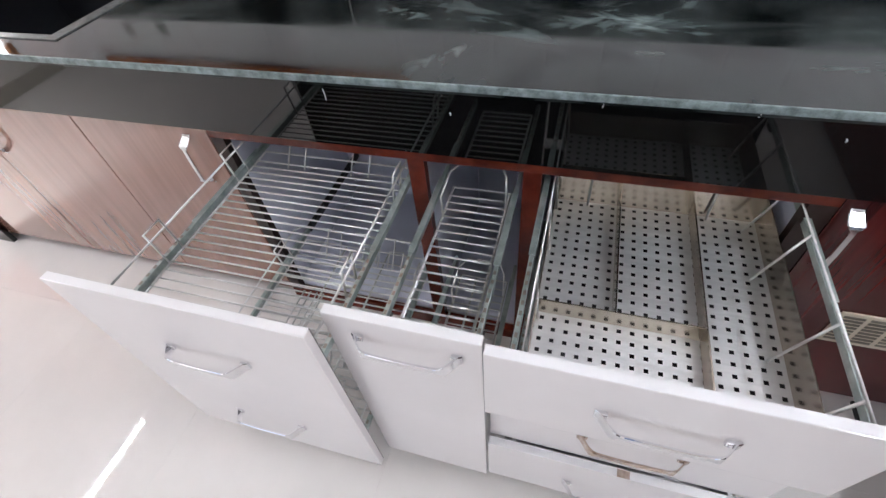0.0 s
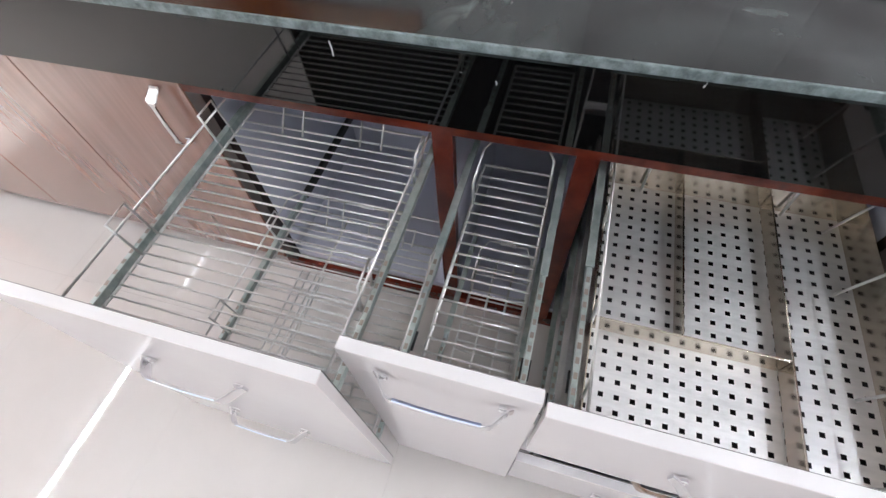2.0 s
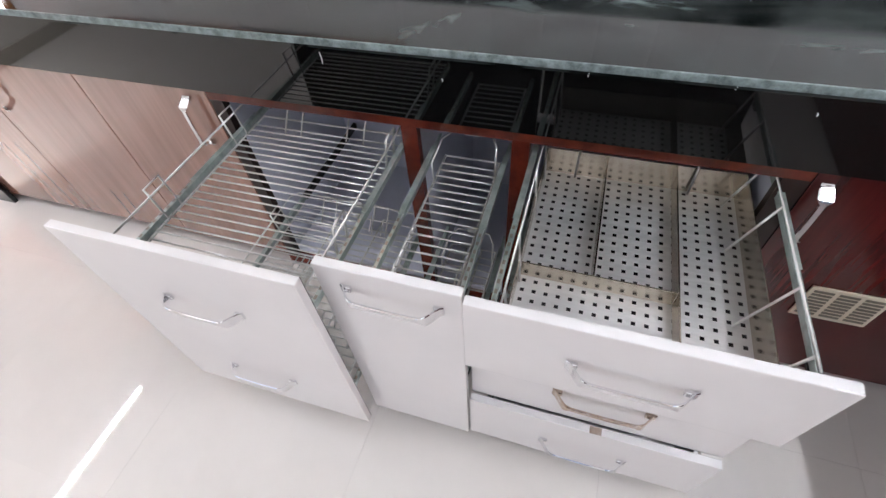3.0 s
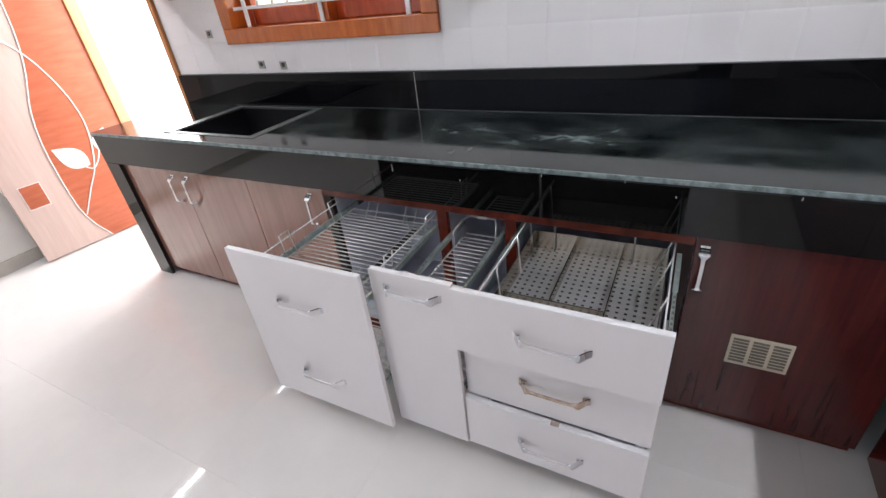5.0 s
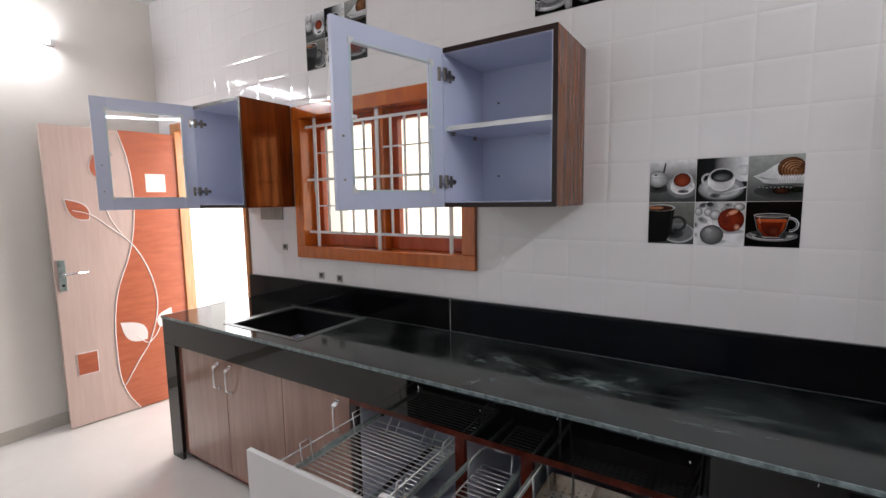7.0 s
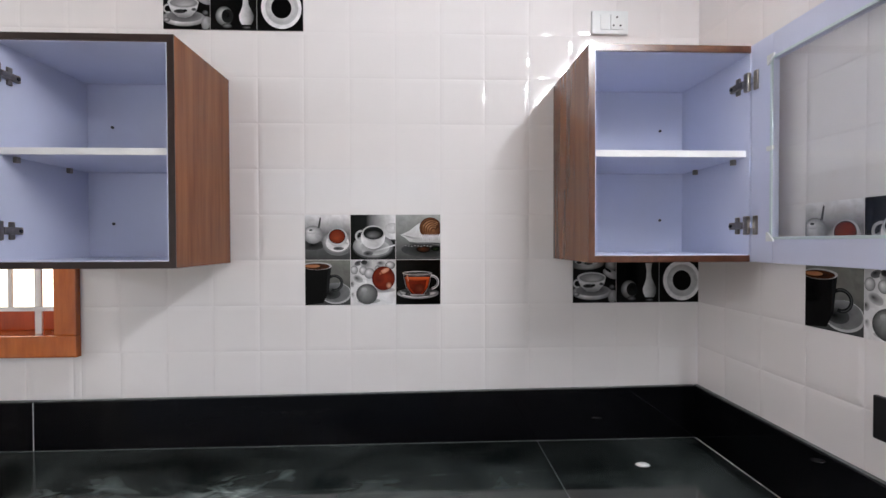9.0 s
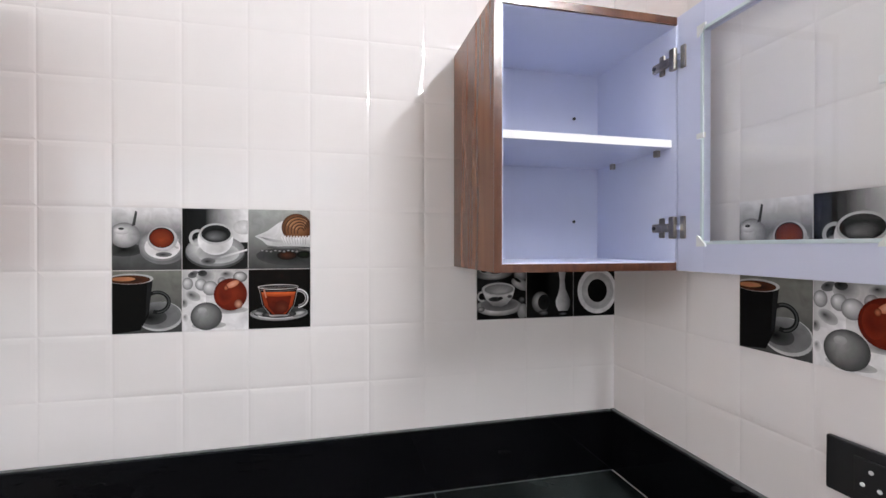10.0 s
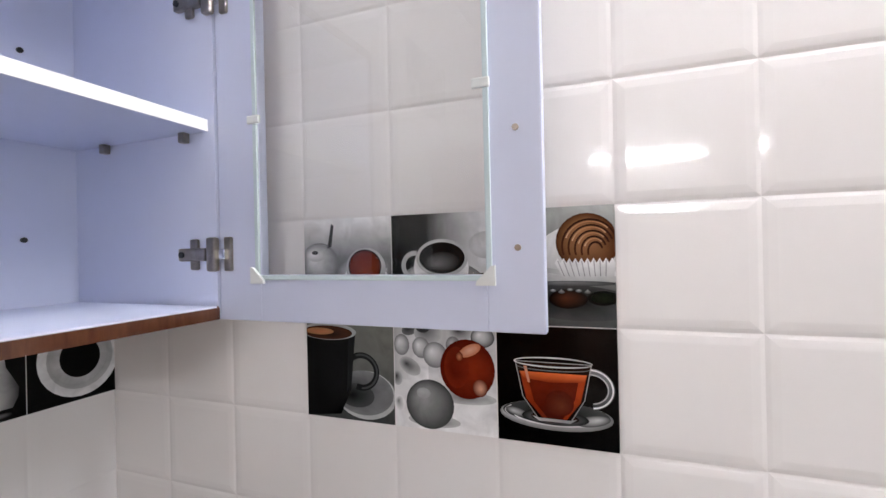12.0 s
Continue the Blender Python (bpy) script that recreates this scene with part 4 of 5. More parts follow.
# ---- sockets and outlets ----
def switch_plate(m, w, h, body, label, gangs):
    p = thing("switch_plate", label, "socket", m=m)
    part("plate", boxed(-w / 2, w / 2, -0.010, 0, -h / 2, h / 2, bevel=0.003), body, p)
    for x0, x1, holes in gangs:
        k = part("insert", boxed(x0, x1, -0.014, -0.010, -h * 0.32, h * 0.32, bevel=0.002), body, p)
        for hx, hz in holes:
            part("pin_hole", tubed([(hx, -0.0155, hz), (hx, -0.0138, hz)], 0.0035, 8), M_DARK if body is not M_DARK else M_PLASTIC, k)
    return p


switch_plate(pose(1.199, WALL_Y - 0.003, 2.284), 0.126, 0.080, M_PLASTIC, "white switch and socket plate above the cabinet", [(-0.035, -0.004, ()), (0.0, 0.046, ((0.022, 0.016), (0.010, -0.012), (0.034, -0.012)))])
switch_plate(pose(WALL_R - 0.003, 0.745, 1.163, 0, 0, -90), 0.215, 0.092, M_DARK, "black socket plate on the tiled side wall", [(-0.062, -0.010, ((-0.036, 0.012), (-0.048, -0.012), (-0.024, -0.012))), (0.0, 0.052, ())])
switch_plate(pose(-2.058, WALL_Y - 0.003, 1.424), 0.215, 0.078, M_GREY, "grey junction plate under the wall cabinet", [(-0.05, 0.05, ())])
for x, z in ((-1.948, 1.214), (-1.630, 1.056), (-1.481, 1.050)):
    o = thing("pipe_outlet", "small square pipe outlet in the tiled wall", "outlet", "pipe outlets", "", pose(x, WALL_Y - 0.003, z))
    part("plate", boxed(-0.021, 0.021, -0.004, 0, -0.019, 0.019), M_GREY, o)
    part("hole", tubed([(0, -0.006, 0.003), (0, -0.003, 0.003)], 0.011, 10), M_DARK, o)
    part("stub", tubed([(0, -0.016, 0.003), (0, -0.003, 0.003)], 0.0055, 8), M_HINGE, o)


# dried blob on the worktop, drips on the apron
blob = thing("plaster_blob", "small dried white plaster blob on the worktop", "plaster", m=pose(1.224, 1.281, TOP))
bm = bmesh.new()
bmesh.ops.create_icosphere(bm, subdivisions=2, radius=0.019)
for v in bm.verts:
    v.co = Vector((v.co.x * (1.2 + 0.2 * noise.noise(v.co * 60)), v.co.y * (0.8 + 0.2 * noise.noise(v.co * 70)), max(v.co.z, 0) * 0.22))
part("blob", bm, M_GROUT, blob, "", True)
for x, z0, z1 in ((-0.514, 0.800, 0.824), (0.004, 0.828, 0.842), (0.232, 0.831, 0.842), (-0.26, 0.789, 0.795), (0.36, 0.80, 0.806), (0.62, 0.825, 0.838)):
    d = thing("plaster_drip", "thin dried white plaster drip on the black apron", "plaster", "plaster drips", "", pose(x, FRONT + 0.0015, z0))
    part("drip", tubed([(0, 0, 0), (0.001, -0.0008, (z1 - z0) / 2), (-0.001, 0, z1 - z0)], 0.0010), M_PLASTIC, d, "", True)

# ---- printed tiles ----
def ell(cx, cy, rx, ry, a0=0.0, a1=360.0, n=28, turn=0.0):
    out = []
    for k in range(n if a1 - a0 >= 360 else n + 1):
        a = radians(a0 + (a1 - a0) * k / n)
        x, y, c, s = rx * math.cos(a), ry * math.sin(a), math.cos(radians(turn)), math.sin(radians(turn))
        out.append((cx + x * c - y * s, cy + x * s + y * c))
    return out


def arc(cx, cy, rx, ry, w, a0, a1, n=18):
    return ell(cx, cy, rx, ry, a0, a1, n) + ell(cx, cy, rx - w, ry - w, a0, a1, n)[::-1]


BLACK, DGREY, GREY, LGREY, PALE, WHITE = (0.002, 0.002, 0.002), (0.018, 0.019, 0.020), (0.075, 0.077, 0.077), (0.23, 0.23, 0.235), (0.52, 0.515, 0.52), (0.84, 0.83, 0.84)
TEA, TEA2, COPPER, COPPER2, CAKE, CAKE2, COFFEE = (0.15, 0.022, 0.009), (0.32, 0.070, 0.024), (0.13, 0.016, 0.007), (0.55, 0.22, 0.12), (0.42, 0.215, 0.105), (0.09, 0.032, 0.014), (0.035, 0.015, 0.010)
R = lambda a, b, c, d: [(a, c), (b, c), (b, d), (a, d)]
# a layer: outline, colour, and if it fades a second colour with "up", "across" or a centre that has the first colour
smooth_vase = [(0.68, 0.12), (0.63, 0.22), (0.62, 0.32), (0.67, 0.45), (0.70, 0.55), (0.71, 0.72), (0.68, 0.90), (0.84, 0.90), (0.81, 0.72), (0.83, 0.55), (0.88, 0.45), (0.94, 0.32), (0.93, 0.22), (0.88, 0.12)]
PICTURES = {
    "tea_tray": [(R(0, 1, 0, 0.6), GREY, LGREY, "up"), (R(0, 1, 0.6, 1), LGREY, WHITE, "up"), (ell(0.16, 0.33, 0.28, 0.11), BLACK, GREY, (0.16, 0.33)), (ell(0.18, 0.56, 0.22, 0.20), WHITE, LGREY, (0.10, 0.62)), (ell(0.14, 0.63, 0.11, 0.06), WHITE, PALE, (0.10, 0.65)), (ell(0.13, 0.66, 0.04, 0.02), GREY), ([(0.33, 0.72), (0.36, 0.93), (0.33, 0.95), (0.28, 0.7)], GREY),
                 (ell(0.73, 0.34, 0.34, 0.25), BLACK, LGREY, (0.73, 0.30)), (ell(0.71, 0.39, 0.33, 0.25), WHITE, LGREY, (0.62, 0.45)), (ell(0.72, 0.37, 0.26, 0.19), PALE, WHITE, (0.76, 0.32)), (ell(0.72, 0.50, 0.22, 0.20), WHITE, PALE, (0.68, 0.40)), (ell(0.71, 0.52, 0.185, 0.165), COFFEE), (ell(0.71, 0.515, 0.17, 0.15), TEA2, TEA, (0.70, 0.48)), (ell(0.74, 0.25, 0.12, 0.04), DGREY, LGREY, (0.72, 0.25)), (arc(0.96, 0.42, 0.09, 0.08, 0.03, 90, 270), PALE)],
    "coffee_cup": [(R(0, 0.35, 0, 1), BLACK, DGREY, "across"), (R(0.35, 1, 0.45, 1), DGREY, WHITE, "across"), (R(0.35, 1, 0, 0.45), BLACK, DGREY, "across"), (ell(0.93, 0.70, 0.16, 0.12), WHITE, PALE, (0.95, 0.72)), (ell(0.50, 0.28, 0.46, 0.27), LGREY, GREY, (0.4, 0.3)), (ell(0.50, 0.31, 0.45, 0.26), WHITE, LGREY, (0.30, 0.40)), (ell(0.54, 0.27, 0.33, 0.17), LGREY, PALE, (0.6, 0.24)), (arc(0.24, 0.52, 0.14, 0.14, 0.045, 80, 270), PALE), (ell(0.50, 0.50, 0.27, 0.26), PALE, WHITE, (0.60, 0.30)),
                   (ell(0.51, 0.59, 0.255, 0.175), WHITE, PALE, (0.51, 0.7)), (ell(0.51, 0.59, 0.225, 0.145), BLACK, DGREY, (0.55, 0.64)), (ell(0.51, 0.555, 0.18, 0.095), LGREY, DGREY, (0.46, 0.53)), ([(0.42, 0.13), (0.99, 0.31), (0.99, 0.34), (0.42, 0.17)], LGREY, WHITE, "across"), (ell(0.39, 0.14, 0.11, 0.055), BLACK, LGREY, (0.37, 0.13))],
    "cake": [(R(0, 1, 0.3, 1), (0.17, 0.17, 0.165), (0.42, 0.43, 0.42), "up"), (R(0, 1, 0, 0.30), GREY, (0.17, 0.17, 0.165), "up"), (ell(0.66, 0.20, 0.54, 0.15, turn=-3), BLACK, GREY, (0.72, 0.22)), (ell(0.62, 0.23, 0.16, 0.08), CAKE2, BLACK, (0.60, 0.24)), (ell(0.90, 0.24, 0.12, 0.06), (0.012, 0.020, 0.008), BLACK, (0.92, 0.24))]
            + [(ell(0.22 + 0.07 * k, 0.31 - 0.012 * (k % 3), 0.030, 0.014), PALE, BLACK, (0.22 + 0.07 * k, 0.31)) for k in range(9)]
            + [([(0.10, 0.55), (0.22, 0.48), (0.30, 0.40), (0.62, 0.36), (1.0, 0.37), (1.0, 0.62), (0.60, 0.84), (0.48, 0.78), (0.30, 0.64)], PALE, WHITE, "up"), ([(0.14, 0.55), (0.34, 0.47), (0.70, 0.41), (1.0, 0.42), (1.0, 0.46), (0.70, 0.45), (0.36, 0.51)], LGREY, WHITE, "across"), (ell(0.66, 0.36, 0.36, 0.022), LGREY, GREY, (0.6, 0.37)), (ell(0.78, 0.70, 0.25, 0.24, turn=-15), CAKE, CAKE2, (0.72, 0.80))]
            + [(arc(0.80 + 0.012 * k, 0.67 - 0.012 * k, 0.225 - 0.04 * k, 0.225 - 0.035 * k, 0.016, 20, 200), CAKE2, COFFEE, "up") for k in range(5)] + [(arc(0.805 + 0.012 * k, 0.67 - 0.012 * k, 0.205 - 0.04 * k, 0.205 - 0.035 * k, 0.010, 45, 160), (0.66, 0.44, 0.28), CAKE, "up") for k in range(4)]
            + [([(0.52 + 0.024 * k, 0.53 + 0.04 * (k % 2)) for k in range(21)] + [(0.99, 0.41), (0.60, 0.39)], PALE, WHITE, "up")] + [([(0.54 + 0.048 * k, 0.55), (0.552 + 0.048 * k, 0.55), (0.60 + 0.041 * k, 0.42), (0.594 + 0.041 * k, 0.42)], LGREY, PALE, "up") for k in range(9)],
    "dark_mug": [(R(0, 1, 0, 1), GREY, (0.23, 0.23, 0.21), "up"), (ell(0.68, 0.26, 0.34, 0.24), LGREY, PALE, (0.55, 0.3)), (ell(0.66, 0.28, 0.33, 0.22), DGREY, LGREY, (0.50, 0.30)), (ell(0.58, 0.25, 0.20, 0.12), BLACK, GREY, (0.52, 0.25)), (arc(0.64, 0.49, 0.20, 0.19, 0.06, -110, 130), DGREY), (arc(0.64, 0.49, 0.185, 0.175, 0.02, -90, 110), GREY), ([(0.0, 0.88), (0.58, 0.88), (0.52, 0.30), (0.40, 0.05), (0.0, 0.0)], BLACK), ([(0.50, 0.85), (0.575, 0.86), (0.52, 0.34), (0.47, 0.25)], DGREY), (ell(0.26, 0.87, 0.33, 0.085), GREY, PALE, (0.2, 0.87)), (ell(0.25, 0.86, 0.295, 0.070), COFFEE, CAKE2, (0.3, 0.84)), (ell(0.16, 0.87, 0.17, 0.035), COPPER2, CAKE, (0.14, 0.87))],
    "baubles": [(R(0, 1, 0, 1), WHITE, PALE, "up"), (R(0, 0.35, 0.45, 1), PALE, WHITE, "across")] + [(ell(x, y, a, b, turn=tn), c1, c2, (x - a * 0.3, y + b * 0.3)) for x, y, a, b, tn, c1, c2 in ((0.17, 0.93, 0.09, 0.055, 20, DGREY, LGREY), (0.35, 0.90, 0.14, 0.11, 0, GREY, PALE), (0.30, 0.95, 0.07, 0.05, 0, DGREY, GREY), (0.16, 0.58, 0.12, 0.075, -30, GREY, PALE), (0.28, 0.76, 0.09, 0.10, 20, WHITE, LGREY), (0.42, 0.70, 0.12, 0.12, 0, WHITE, LGREY), (0.03, 0.46, 0.05, 0.07, 0, DGREY, PALE), (0.68, 0.92, 0.11, 0.07, 0, DGREY, PALE), (0.88, 0.88, 0.11, 0.09, 0, WHITE, GREY), (0.60, 0.80, 0.07, 0.08, 0, PALE, LGREY), (0.08, 0.78, 0.08, 0.10, 0, WHITE, LGREY), (0.05, 0.22, 0.05, 0.08, 0, LGREY, WHITE))]
               + [(ell(0.70, 0.33, 0.30, 0.06), LGREY, PALE, (0.72, 0.33)), (ell(0.73, 0.59, 0.26, 0.27), (0.24, 0.038, 0.014), COPPER, (0.80, 0.60)), (ell(0.63, 0.60, 0.12, 0.19), COPPER, (0.20, 0.03, 0.012), (0.60, 0.55)), (ell(0.76, 0.76, 0.11, 0.05, turn=25), (0.75, 0.45, 0.33), COPPER2, (0.76, 0.76)), (ell(0.85, 0.43, 0.07, 0.08), (0.70, 0.40, 0.28), COPPER, (0.86, 0.42)), (ell(0.66, 0.70, 0.035, 0.045), COPPER2, COPPER, (0.66, 0.70)), (ell(0.40, 0.09, 0.26, 0.06), GREY, PALE, (0.40, 0.08)), (ell(0.36, 0.24, 0.24, 0.23), (0.42, 0.42, 0.42), GREY, (0.29, 0.33)), (ell(0.30, 0.34, 0.07, 0.05), PALE, (0.40, 0.40, 0.40), (0.29, 0.35))],
    "glass_tea": [(R(0, 1, 0, 1), BLACK, (0.006, 0.003, 0.002), "up"), (ell(0.49, 0.25, 0.47, 0.125), WHITE, LGREY, (0.12, 0.28)), (ell(0.49, 0.268, 0.445, 0.105), BLACK, GREY, (0.5, 0.28)), (arc(0.49, 0.262, 0.43, 0.10, 0.010, 150, 345), PALE), (arc(0.49, 0.245, 0.36, 0.085, 0.014, 180, 360), WHITE, PALE, "across"), (ell(0.80, 0.235, 0.14, 0.045, turn=12), PALE, GREY, (0.84, 0.25)), (ell(0.17, 0.255, 0.10, 0.035, turn=-14), PALE, GREY, (0.14, 0.26)), (ell(0.49, 0.235, 0.28, 0.065), LGREY, DGREY, (0.45, 0.22)), (ell(0.49, 0.235, 0.20, 0.045), (0.20, 0.045, 0.015), BLACK, (0.46, 0.235)),
                  (arc(0.79, 0.50, 0.185, 0.170, 0.050, -85, 110), GREY, LGREY, "up"), (arc(0.79, 0.50, 0.178, 0.163, 0.013, -85, 110), WHITE), (arc(0.79, 0.50, 0.140, 0.125, 0.010, -85, 110), PALE), ([(0.16, 0.70), (0.80, 0.70), (0.74, 0.40), (0.62, 0.20), (0.36, 0.20), (0.22, 0.40)], LGREY, PALE, "up"), ([(0.168, 0.695), (0.792, 0.695), (0.733, 0.40), (0.613, 0.206), (0.367, 0.206), (0.227, 0.40)], (0.010, 0.003, 0.002), (0.030, 0.014, 0.010), "up"),
                  ([(0.205, 0.60), (0.755, 0.60), (0.705, 0.38), (0.585, 0.222), (0.395, 0.222), (0.255, 0.38)], (0.085, 0.010, 0.004), (0.16, 0.022, 0.007), "up"), ([(0.205, 0.60), (0.26, 0.60), (0.32, 0.36), (0.43, 0.23), (0.395, 0.222), (0.255, 0.38)], (0.20, 0.03, 0.009), (0.34, 0.058, 0.016), "up"), ([(0.70, 0.60), (0.755, 0.60), (0.705, 0.38), (0.585, 0.222), (0.56, 0.235), (0.66, 0.40)], (0.22, 0.035, 0.010), (0.42, 0.075, 0.020), "up"), (ell(0.53, 0.36, 0.12, 0.11), (0.14, 0.040, 0.022), (0.10, 0.013, 0.005), (0.55, 0.33)),
                  ([(0.20, 0.612), (0.76, 0.612), (0.735, 0.55), (0.46, 0.530), (0.235, 0.555)], (0.24, 0.035, 0.010), (0.66, 0.17, 0.055), "up"), ([(0.235, 0.66), (0.262, 0.66), (0.29, 0.52), (0.27, 0.52)], (0.60, 0.30, 0.20)), ([(0.30, 0.24), (0.36, 0.20), (0.62, 0.20), (0.68, 0.24), (0.62, 0.225), (0.36, 0.225)], PALE, LGREY, "across"), (arc(0.48, 0.70, 0.33, 0.045, 0.012, 0, 360, 30), WHITE, PALE, "across"), (arc(0.48, 0.66, 0.305, 0.035, 0.008, 180, 360, 24), LGREY)],
    "stacked_cups": [(R(0, 1, 0, 1), BLACK), (ell(0.30, 0.90, 0.42, 0.15), PALE, GREY, (0.35, 0.80)), (ell(0.32, 0.95, 0.28, 0.10), LGREY, PALE, (0.32, 0.9)), (ell(0.36, 0.90, 0.10, 0.035), DGREY, GREY, (0.36, 0.9)), (ell(0.14, 0.92, 0.06, 0.03), DGREY), (ell(0.90, 0.86, 0.16, 0.14, turn=30), PALE, GREY, (0.86, 0.9)), (ell(0.88, 0.66, 0.20, 0.10, turn=-25), PALE, LGREY, (0.80, 0.7)), (ell(0.82, 0.74, 0.08, 0.03, turn=-30), BLACK), (ell(0.44, 0.24, 0.47, 0.175), WHITE, LGREY, (0.30, 0.16)), (ell(0.45, 0.28, 0.38, 0.125), DGREY, LGREY, (0.5, 0.33)),
                     ([(0.10, 0.57), (0.76, 0.57), (0.72, 0.42), (0.60, 0.28), (0.48, 0.24), (0.32, 0.26), (0.18, 0.38)], LGREY, WHITE, "up"), (arc(0.10, 0.44, 0.10, 0.10, 0.035, 80, 300), PALE), (ell(0.43, 0.575, 0.335, 0.125), WHITE, PALE, (0.3, 0.6)), (ell(0.44, 0.57, 0.295, 0.100), PALE, LGREY, (0.5, 0.52)), (ell(0.36, 0.385, 0.13, 0.045), BLACK, GREY, (0.34, 0.39)), (ell(0.47, 0.40, 0.05, 0.03), DGREY), (ell(0.66, 0.43, 0.055, 0.035), DGREY, LGREY, (0.66, 0.43)), (ell(0.92, 0.14, 0.10, 0.15, turn=-10), PALE, LGREY, (0.9, 0.2)), (ell(0.90, 0.36, 0.07, 0.06), LGREY, BLACK, (0.92, 0.38)), (ell(0.08, 0.20, 0.07, 0.05), PALE, GREY, (0.06, 0.2))],
    "vase": [(R(0, 1, 0, 1), BLACK), (ell(0.30, 0.30, 0.19, 0.21), PALE, GREY, (0.22, 0.34)), (ell(0.37, 0.30, 0.13, 0.15), BLACK, DGREY, (0.37, 0.32)), (ell(0.36, 0.09, 0.11, 0.05), LGREY, BLACK, (0.36, 0.1)), (smooth_vase, WHITE, GREY, "across"), (ell(0.78, 0.06, 0.10, 0.03), LGREY, BLACK, (0.78, 0.06))],
    "plate": [(R(0, 1, 0, 1), BLACK), (ell(0.53, 0.50, 0.44, 0.46, turn=12), PALE, WHITE, (0.62, 0.36)), (ell(0.54, 0.50, 0.36, 0.37, turn=12), LGREY, PALE, (0.45, 0.55)), (ell(0.52, 0.51, 0.31, 0.32, turn=12), WHITE, PALE, (0.42, 0.6)), (ell(0.53, 0.50, 0.22, 0.235, turn=12), BLACK)],
}


def print_material():
    m = mat("glazed_print", (0.5, 0.5, 0.5), 0.10, spec=0.07)
    nt = m.node_tree
    at = nt.nodes.new("ShaderNodeVertexColor")
    at.layer_name = "ink"
    tc = nt.nodes.new("ShaderNodeTexCoord")
    nz = nt.nodes.new("ShaderNodeTexNoise")
    nz.inputs["Scale"].default_value, nz.inputs["Detail"].default_value, nz.inputs["Distortion"].default_value = 38, 8, 0.8
    mr = nt.nodes.new("ShaderNodeMapRange")
    mr.inputs["From Min"].default_value, mr.inputs["From Max"].default_value = 0.3, 0.7
    mr.inputs["To Min"].default_value, mr.inputs["To Max"].default_value = 0.80, 1.10
    mx = nt.nodes.new("ShaderNodeMix")
    mx.data_type, mx.blend_type = "RGBA", "MULTIPLY"
    mx.inputs[0].default_value = 1
    nt.links.new(tc.outputs["Object"], nz.inputs["Vector"])
    nt.links.new(nz.outputs["Fac"], mr.inputs["Value"])
    nt.links.new(at.outputs["Color"], mx.inputs[6])
    nt.links.new(mr.outputs["Result"], mx.inputs[7])
    nt.links.new(mx.outputs[2], nt.nodes["Principled BSDF"].inputs["Base Color"])
    return m


M_PRINT = print_material()


def picture_mesh(kind, w, h):
    """A flat print of w by h, drawn in thin layers, facing -y."""
    verts, faces, inks = [], [], []
    for k, layer in enumerate(PICTURES[kind]):
        poly, c1 = layer[0], layer[1]
        c2, how = layer[2:] if len(layer) > 2 else (c1, "up")
        y = -0.0004 - 0.00007 * k
        pts = [(min(max(x, 0), 1), min(max(z, 0), 1)) for x, z in poly]
        base = len(verts)
        verts += [(x * w, y, z * h) for x, z in pts]
        if isinstance(how, str):
            axis = 1 if how == "up" else 0
            lo, hi = min(p[axis] for p in pts), max(p[axis] for p in pts)
            inks += [tuple(a + (b - a) * (p[axis] - lo) / (hi - lo) for a, b in zip(c1, c2)) for p in pts]
            faces.append(list(range(base, len(verts))))
        else:
            inks += [c2] * len(pts)
            verts.append((how[0] * w, y, how[1] * h))
            inks.append(c1)
            n = len(pts)
            faces += [(base + i, base + (i + 1) % n, base + n) for i in range(n)]
    me = bpy.data.meshes.new("picture")
    me.from_pydata(verts, [], faces)
    me.materials.append(M_PRINT)
    ink = me.color_attributes.new("ink", "FLOAT_COLOR", "POINT")
    for i, c in enumerate(inks):
        ink.data[i].color = (*[v ** 1.2 for v in c], 1)
    return me


PRINTS = {k: None for k in PICTURES}


def decor_tile(parent, m, w, h, names):
    """A wall tile with six printed squares, three over three."""
    t = part("printed_tile", boxed(0.001, w - 0.001, -0.0032, 0.003, 0.001, h - 0.001, bevel=0.001), M_TILE, parent, "glossy tile printed with coffee and tea pictures")
    t.matrix_basis = m
    for i, nm in enumerate(names):
        if PRINTS[nm] is None:
            PRINTS[nm] = picture_mesh(nm, w / 3 - 0.0012, h / 2 - 0.0012)
        p = new("picture", PRINTS[nm])
        p.parent = t
        p.location = ((i % 3) * w / 3 + 0.0006, -0.0034, (1 - i // 3) * h / 2 + 0.0006)
    return t


CAFE = ["tea_tray", "coffee_cup", "cake", "dark_mug", "baubles", "glass_tea"]
CROCK = ["plate", "stacked_cups", "vase", "stacked_cups", "vase", "plate"]

# ---- wall tiles ----
TW, TH = 0.4575, 0.3065
X_GRID, Z_GRID = 0.158, 1.3215


def pillow(verts, faces, a0, a1, b0, b1):
    """One embossed square of a tile."""
    rings = []
    k = min(1.0, (a1 - a0) / 0.05, (b1 - b0) / 0.05)
    for inset, y in ((0.0, -0.0013), (0.0050 * k, -0.0020), (0.014 * k, -0.0025)):
        i = len(verts)
        verts += [(a0 + inset, y, b0 + inset), (a1 - inset, y, b0 + inset), (a1 - inset, y, b1 - inset), (a0 + inset, y, b1 - inset)]
        rings.append(i)
    for r0, r1 in zip(rings, rings[1:]):
        for k in range(4):
            faces.append((r0 + k, r0 + (k + 1) % 4, r1 + (k + 1) % 4, r1 + k))
    faces.append(tuple(rings[-1] + k for k in range(4)))


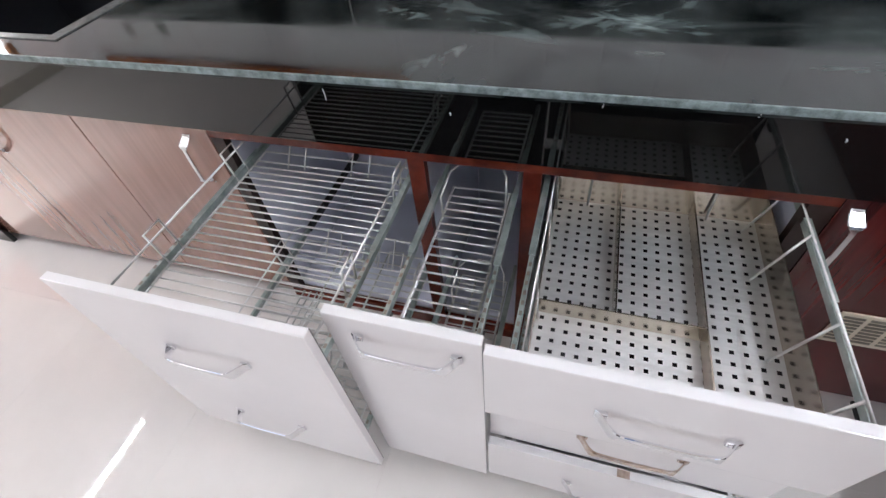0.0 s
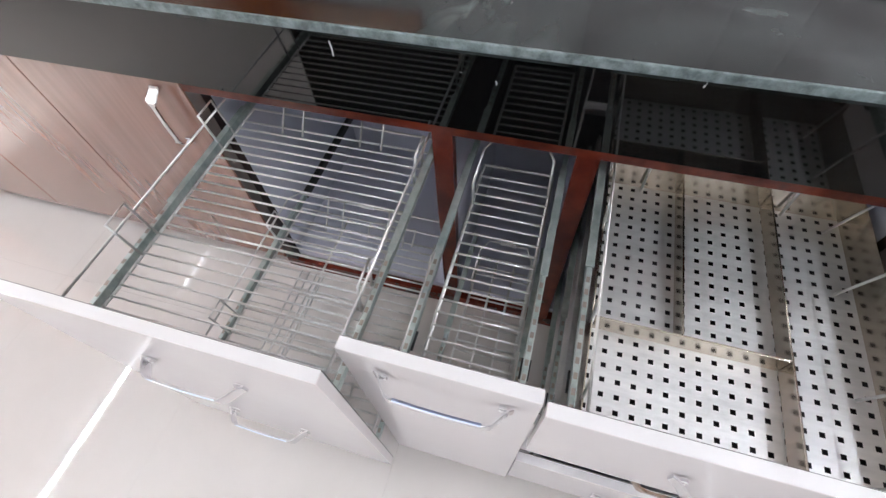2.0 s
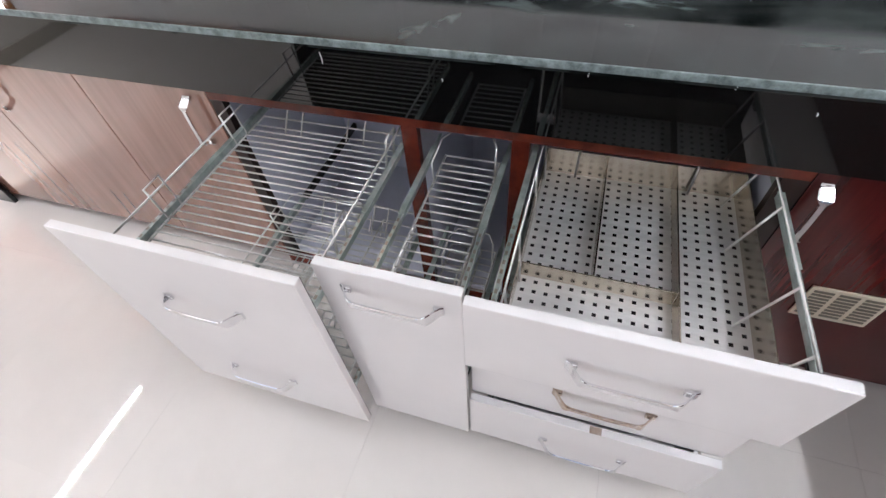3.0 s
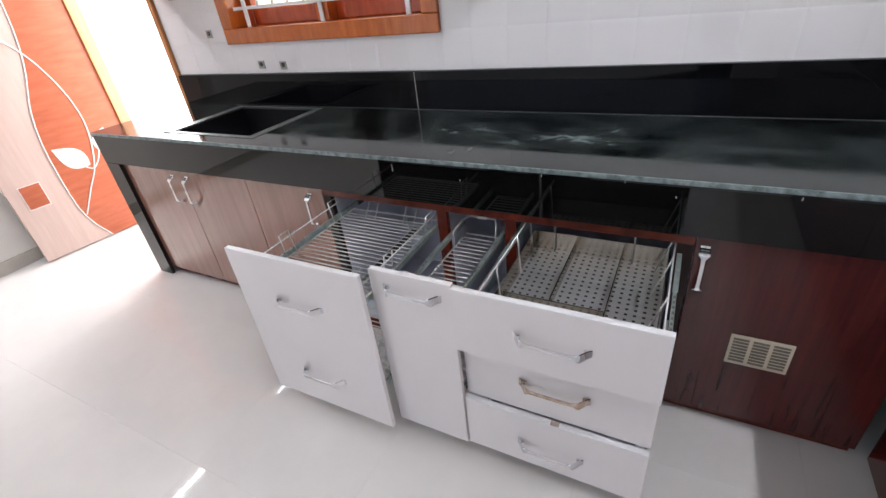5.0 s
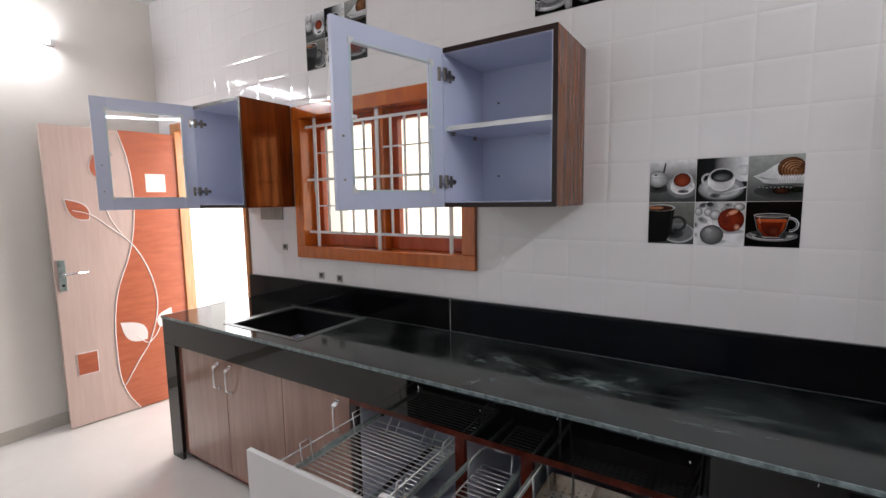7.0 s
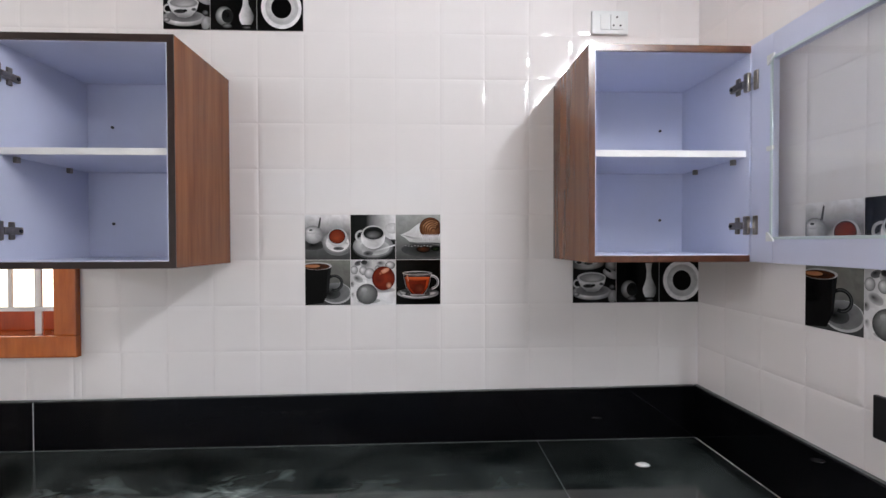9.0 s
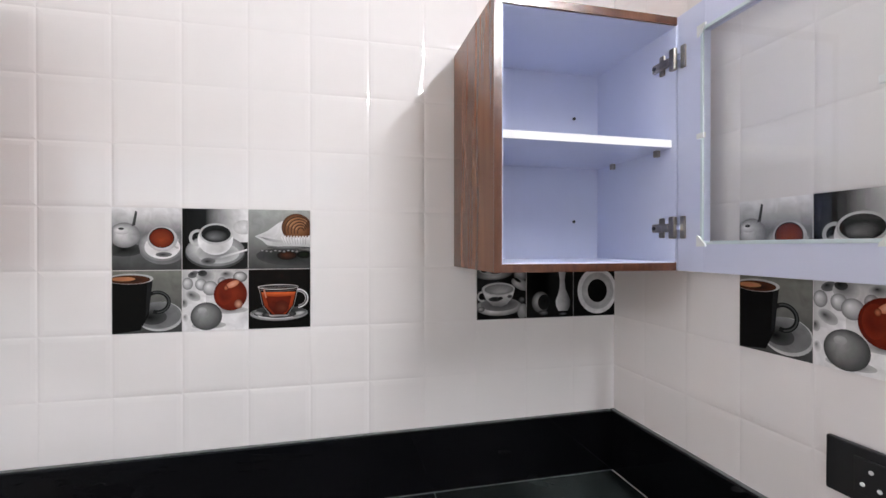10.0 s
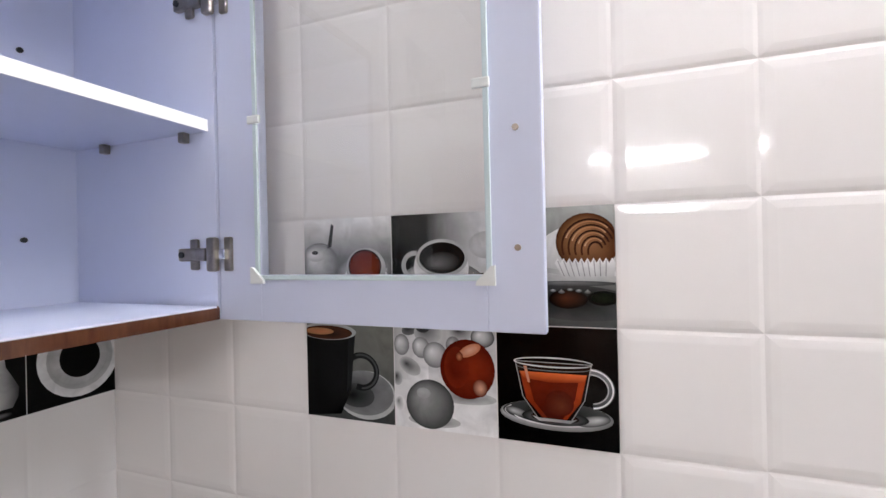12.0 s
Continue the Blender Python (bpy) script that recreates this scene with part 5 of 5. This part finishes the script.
def tile_mesh(clips, limit):
    verts, faces = [], []
    for i in range(3):
        for j in range(2):
            rs = [(max(i * TW / 3, limit[0]), min((i + 1) * TW / 3, limit[1]), max(j * TH / 2, limit[2]), min((j + 1) * TH / 2, limit[3]))]
            for c in clips:
                rs = [q for r in rs for q in minus(r, c)]
            for a0, a1, b0, b1 in rs:
                if a1 - a0 > 0.008 and b1 - b0 > 0.008:
                    pillow(verts, faces, a0, a1, b0, b1)
    me = bpy.data.meshes.new("tile")
    me.from_pydata(verts, [], faces)
    me.materials.append(M_TILE)
    return me


WHOLE = tile_mesh([], (0, TW, 0, TH))


def tile_wall(parent, origin, along, u0, u1, v0, v1, ustart, holes, decor):
    i0, i1 = math.floor((u0 - ustart) / TW), math.ceil((u1 - ustart) / TW)
    j0, j1 = math.floor((v0 - Z_GRID) / TH), math.ceil((v1 - Z_GRID) / TH)
    for i in range(i0, i1):
        for j in range(j0, j1):
            a, b = ustart + i * TW, Z_GRID + j * TH
            m = Matrix.Translation(origin) @ pose(0, 0, 0, 0, 0, along) @ Matrix.Translation((a, 0, b))
            if (i, j) in decor:
                decor_tile(parent, m, TW, TH, decor[(i, j)])
                continue
            clips = [(h[0] - a, h[1] - a, h[2] - b, h[3] - b) for h in holes]
            limit = (max(0, u0 - a), min(TW, u1 - a), max(0, v0 - b), min(TH, v1 - b))
            cut = limit != (0, TW, 0, TH) or any(c[0] < TW and c[1] > 0 and c[2] < TH and c[3] > 0 for c in clips)
            me = tile_mesh(clips, limit) if cut else WHOLE
            if not len(me.polygons):
                continue
            t = new("tile", me)
            t.parent = parent
            t.matrix_basis = m


DOOR_HOLE = (DOOR_X0 - 0.062, DOOR_X1 + 0.037, -0.1, DOOR_H + 0.062)
WIN_HOLE = (WIN_X0, WIN_X1, WIN_Z0, WIN_Z1)
tile_wall(wall_north, (0, WALL_Y, 0), 0, WALL_L, WALL_R, 1.014, CEIL, X_GRID, [DOOR_HOLE, WIN_HOLE], {(0, 0): CAFE, (2, 0): CROCK, (-1, 3): CROCK, (-4, 3): CAFE})
tile_wall(wall_right, (WALL_R, 0, 0), -90, -WALL_Y, -WALL_B, 1.014, CEIL, -1.034, [], {(0, 0): CAFE})

# ---- floor tiles ----
FT = 0.60
nx, ny = int((WALL_R - WALL_L) / FT) + 1, int((WALL_Y - WALL_B) / FT) + 1
bm = boxed(0.0002, FT - 0.0002, 0.0002, FT - 0.0002, -0.003, 0.0)
floor_tile = finish(bm, "floor_tile", M_FLOOR, floor)
floor_tile.location = (WALL_L, WALL_B, 0)
for i in range(nx):
    for j in range(ny):
        if i or j:
            t = new("floor_tile", floor_tile.data)
            t.parent = floor
            t.location = (WALL_L + i * FT, WALL_B + j * FT, 0)
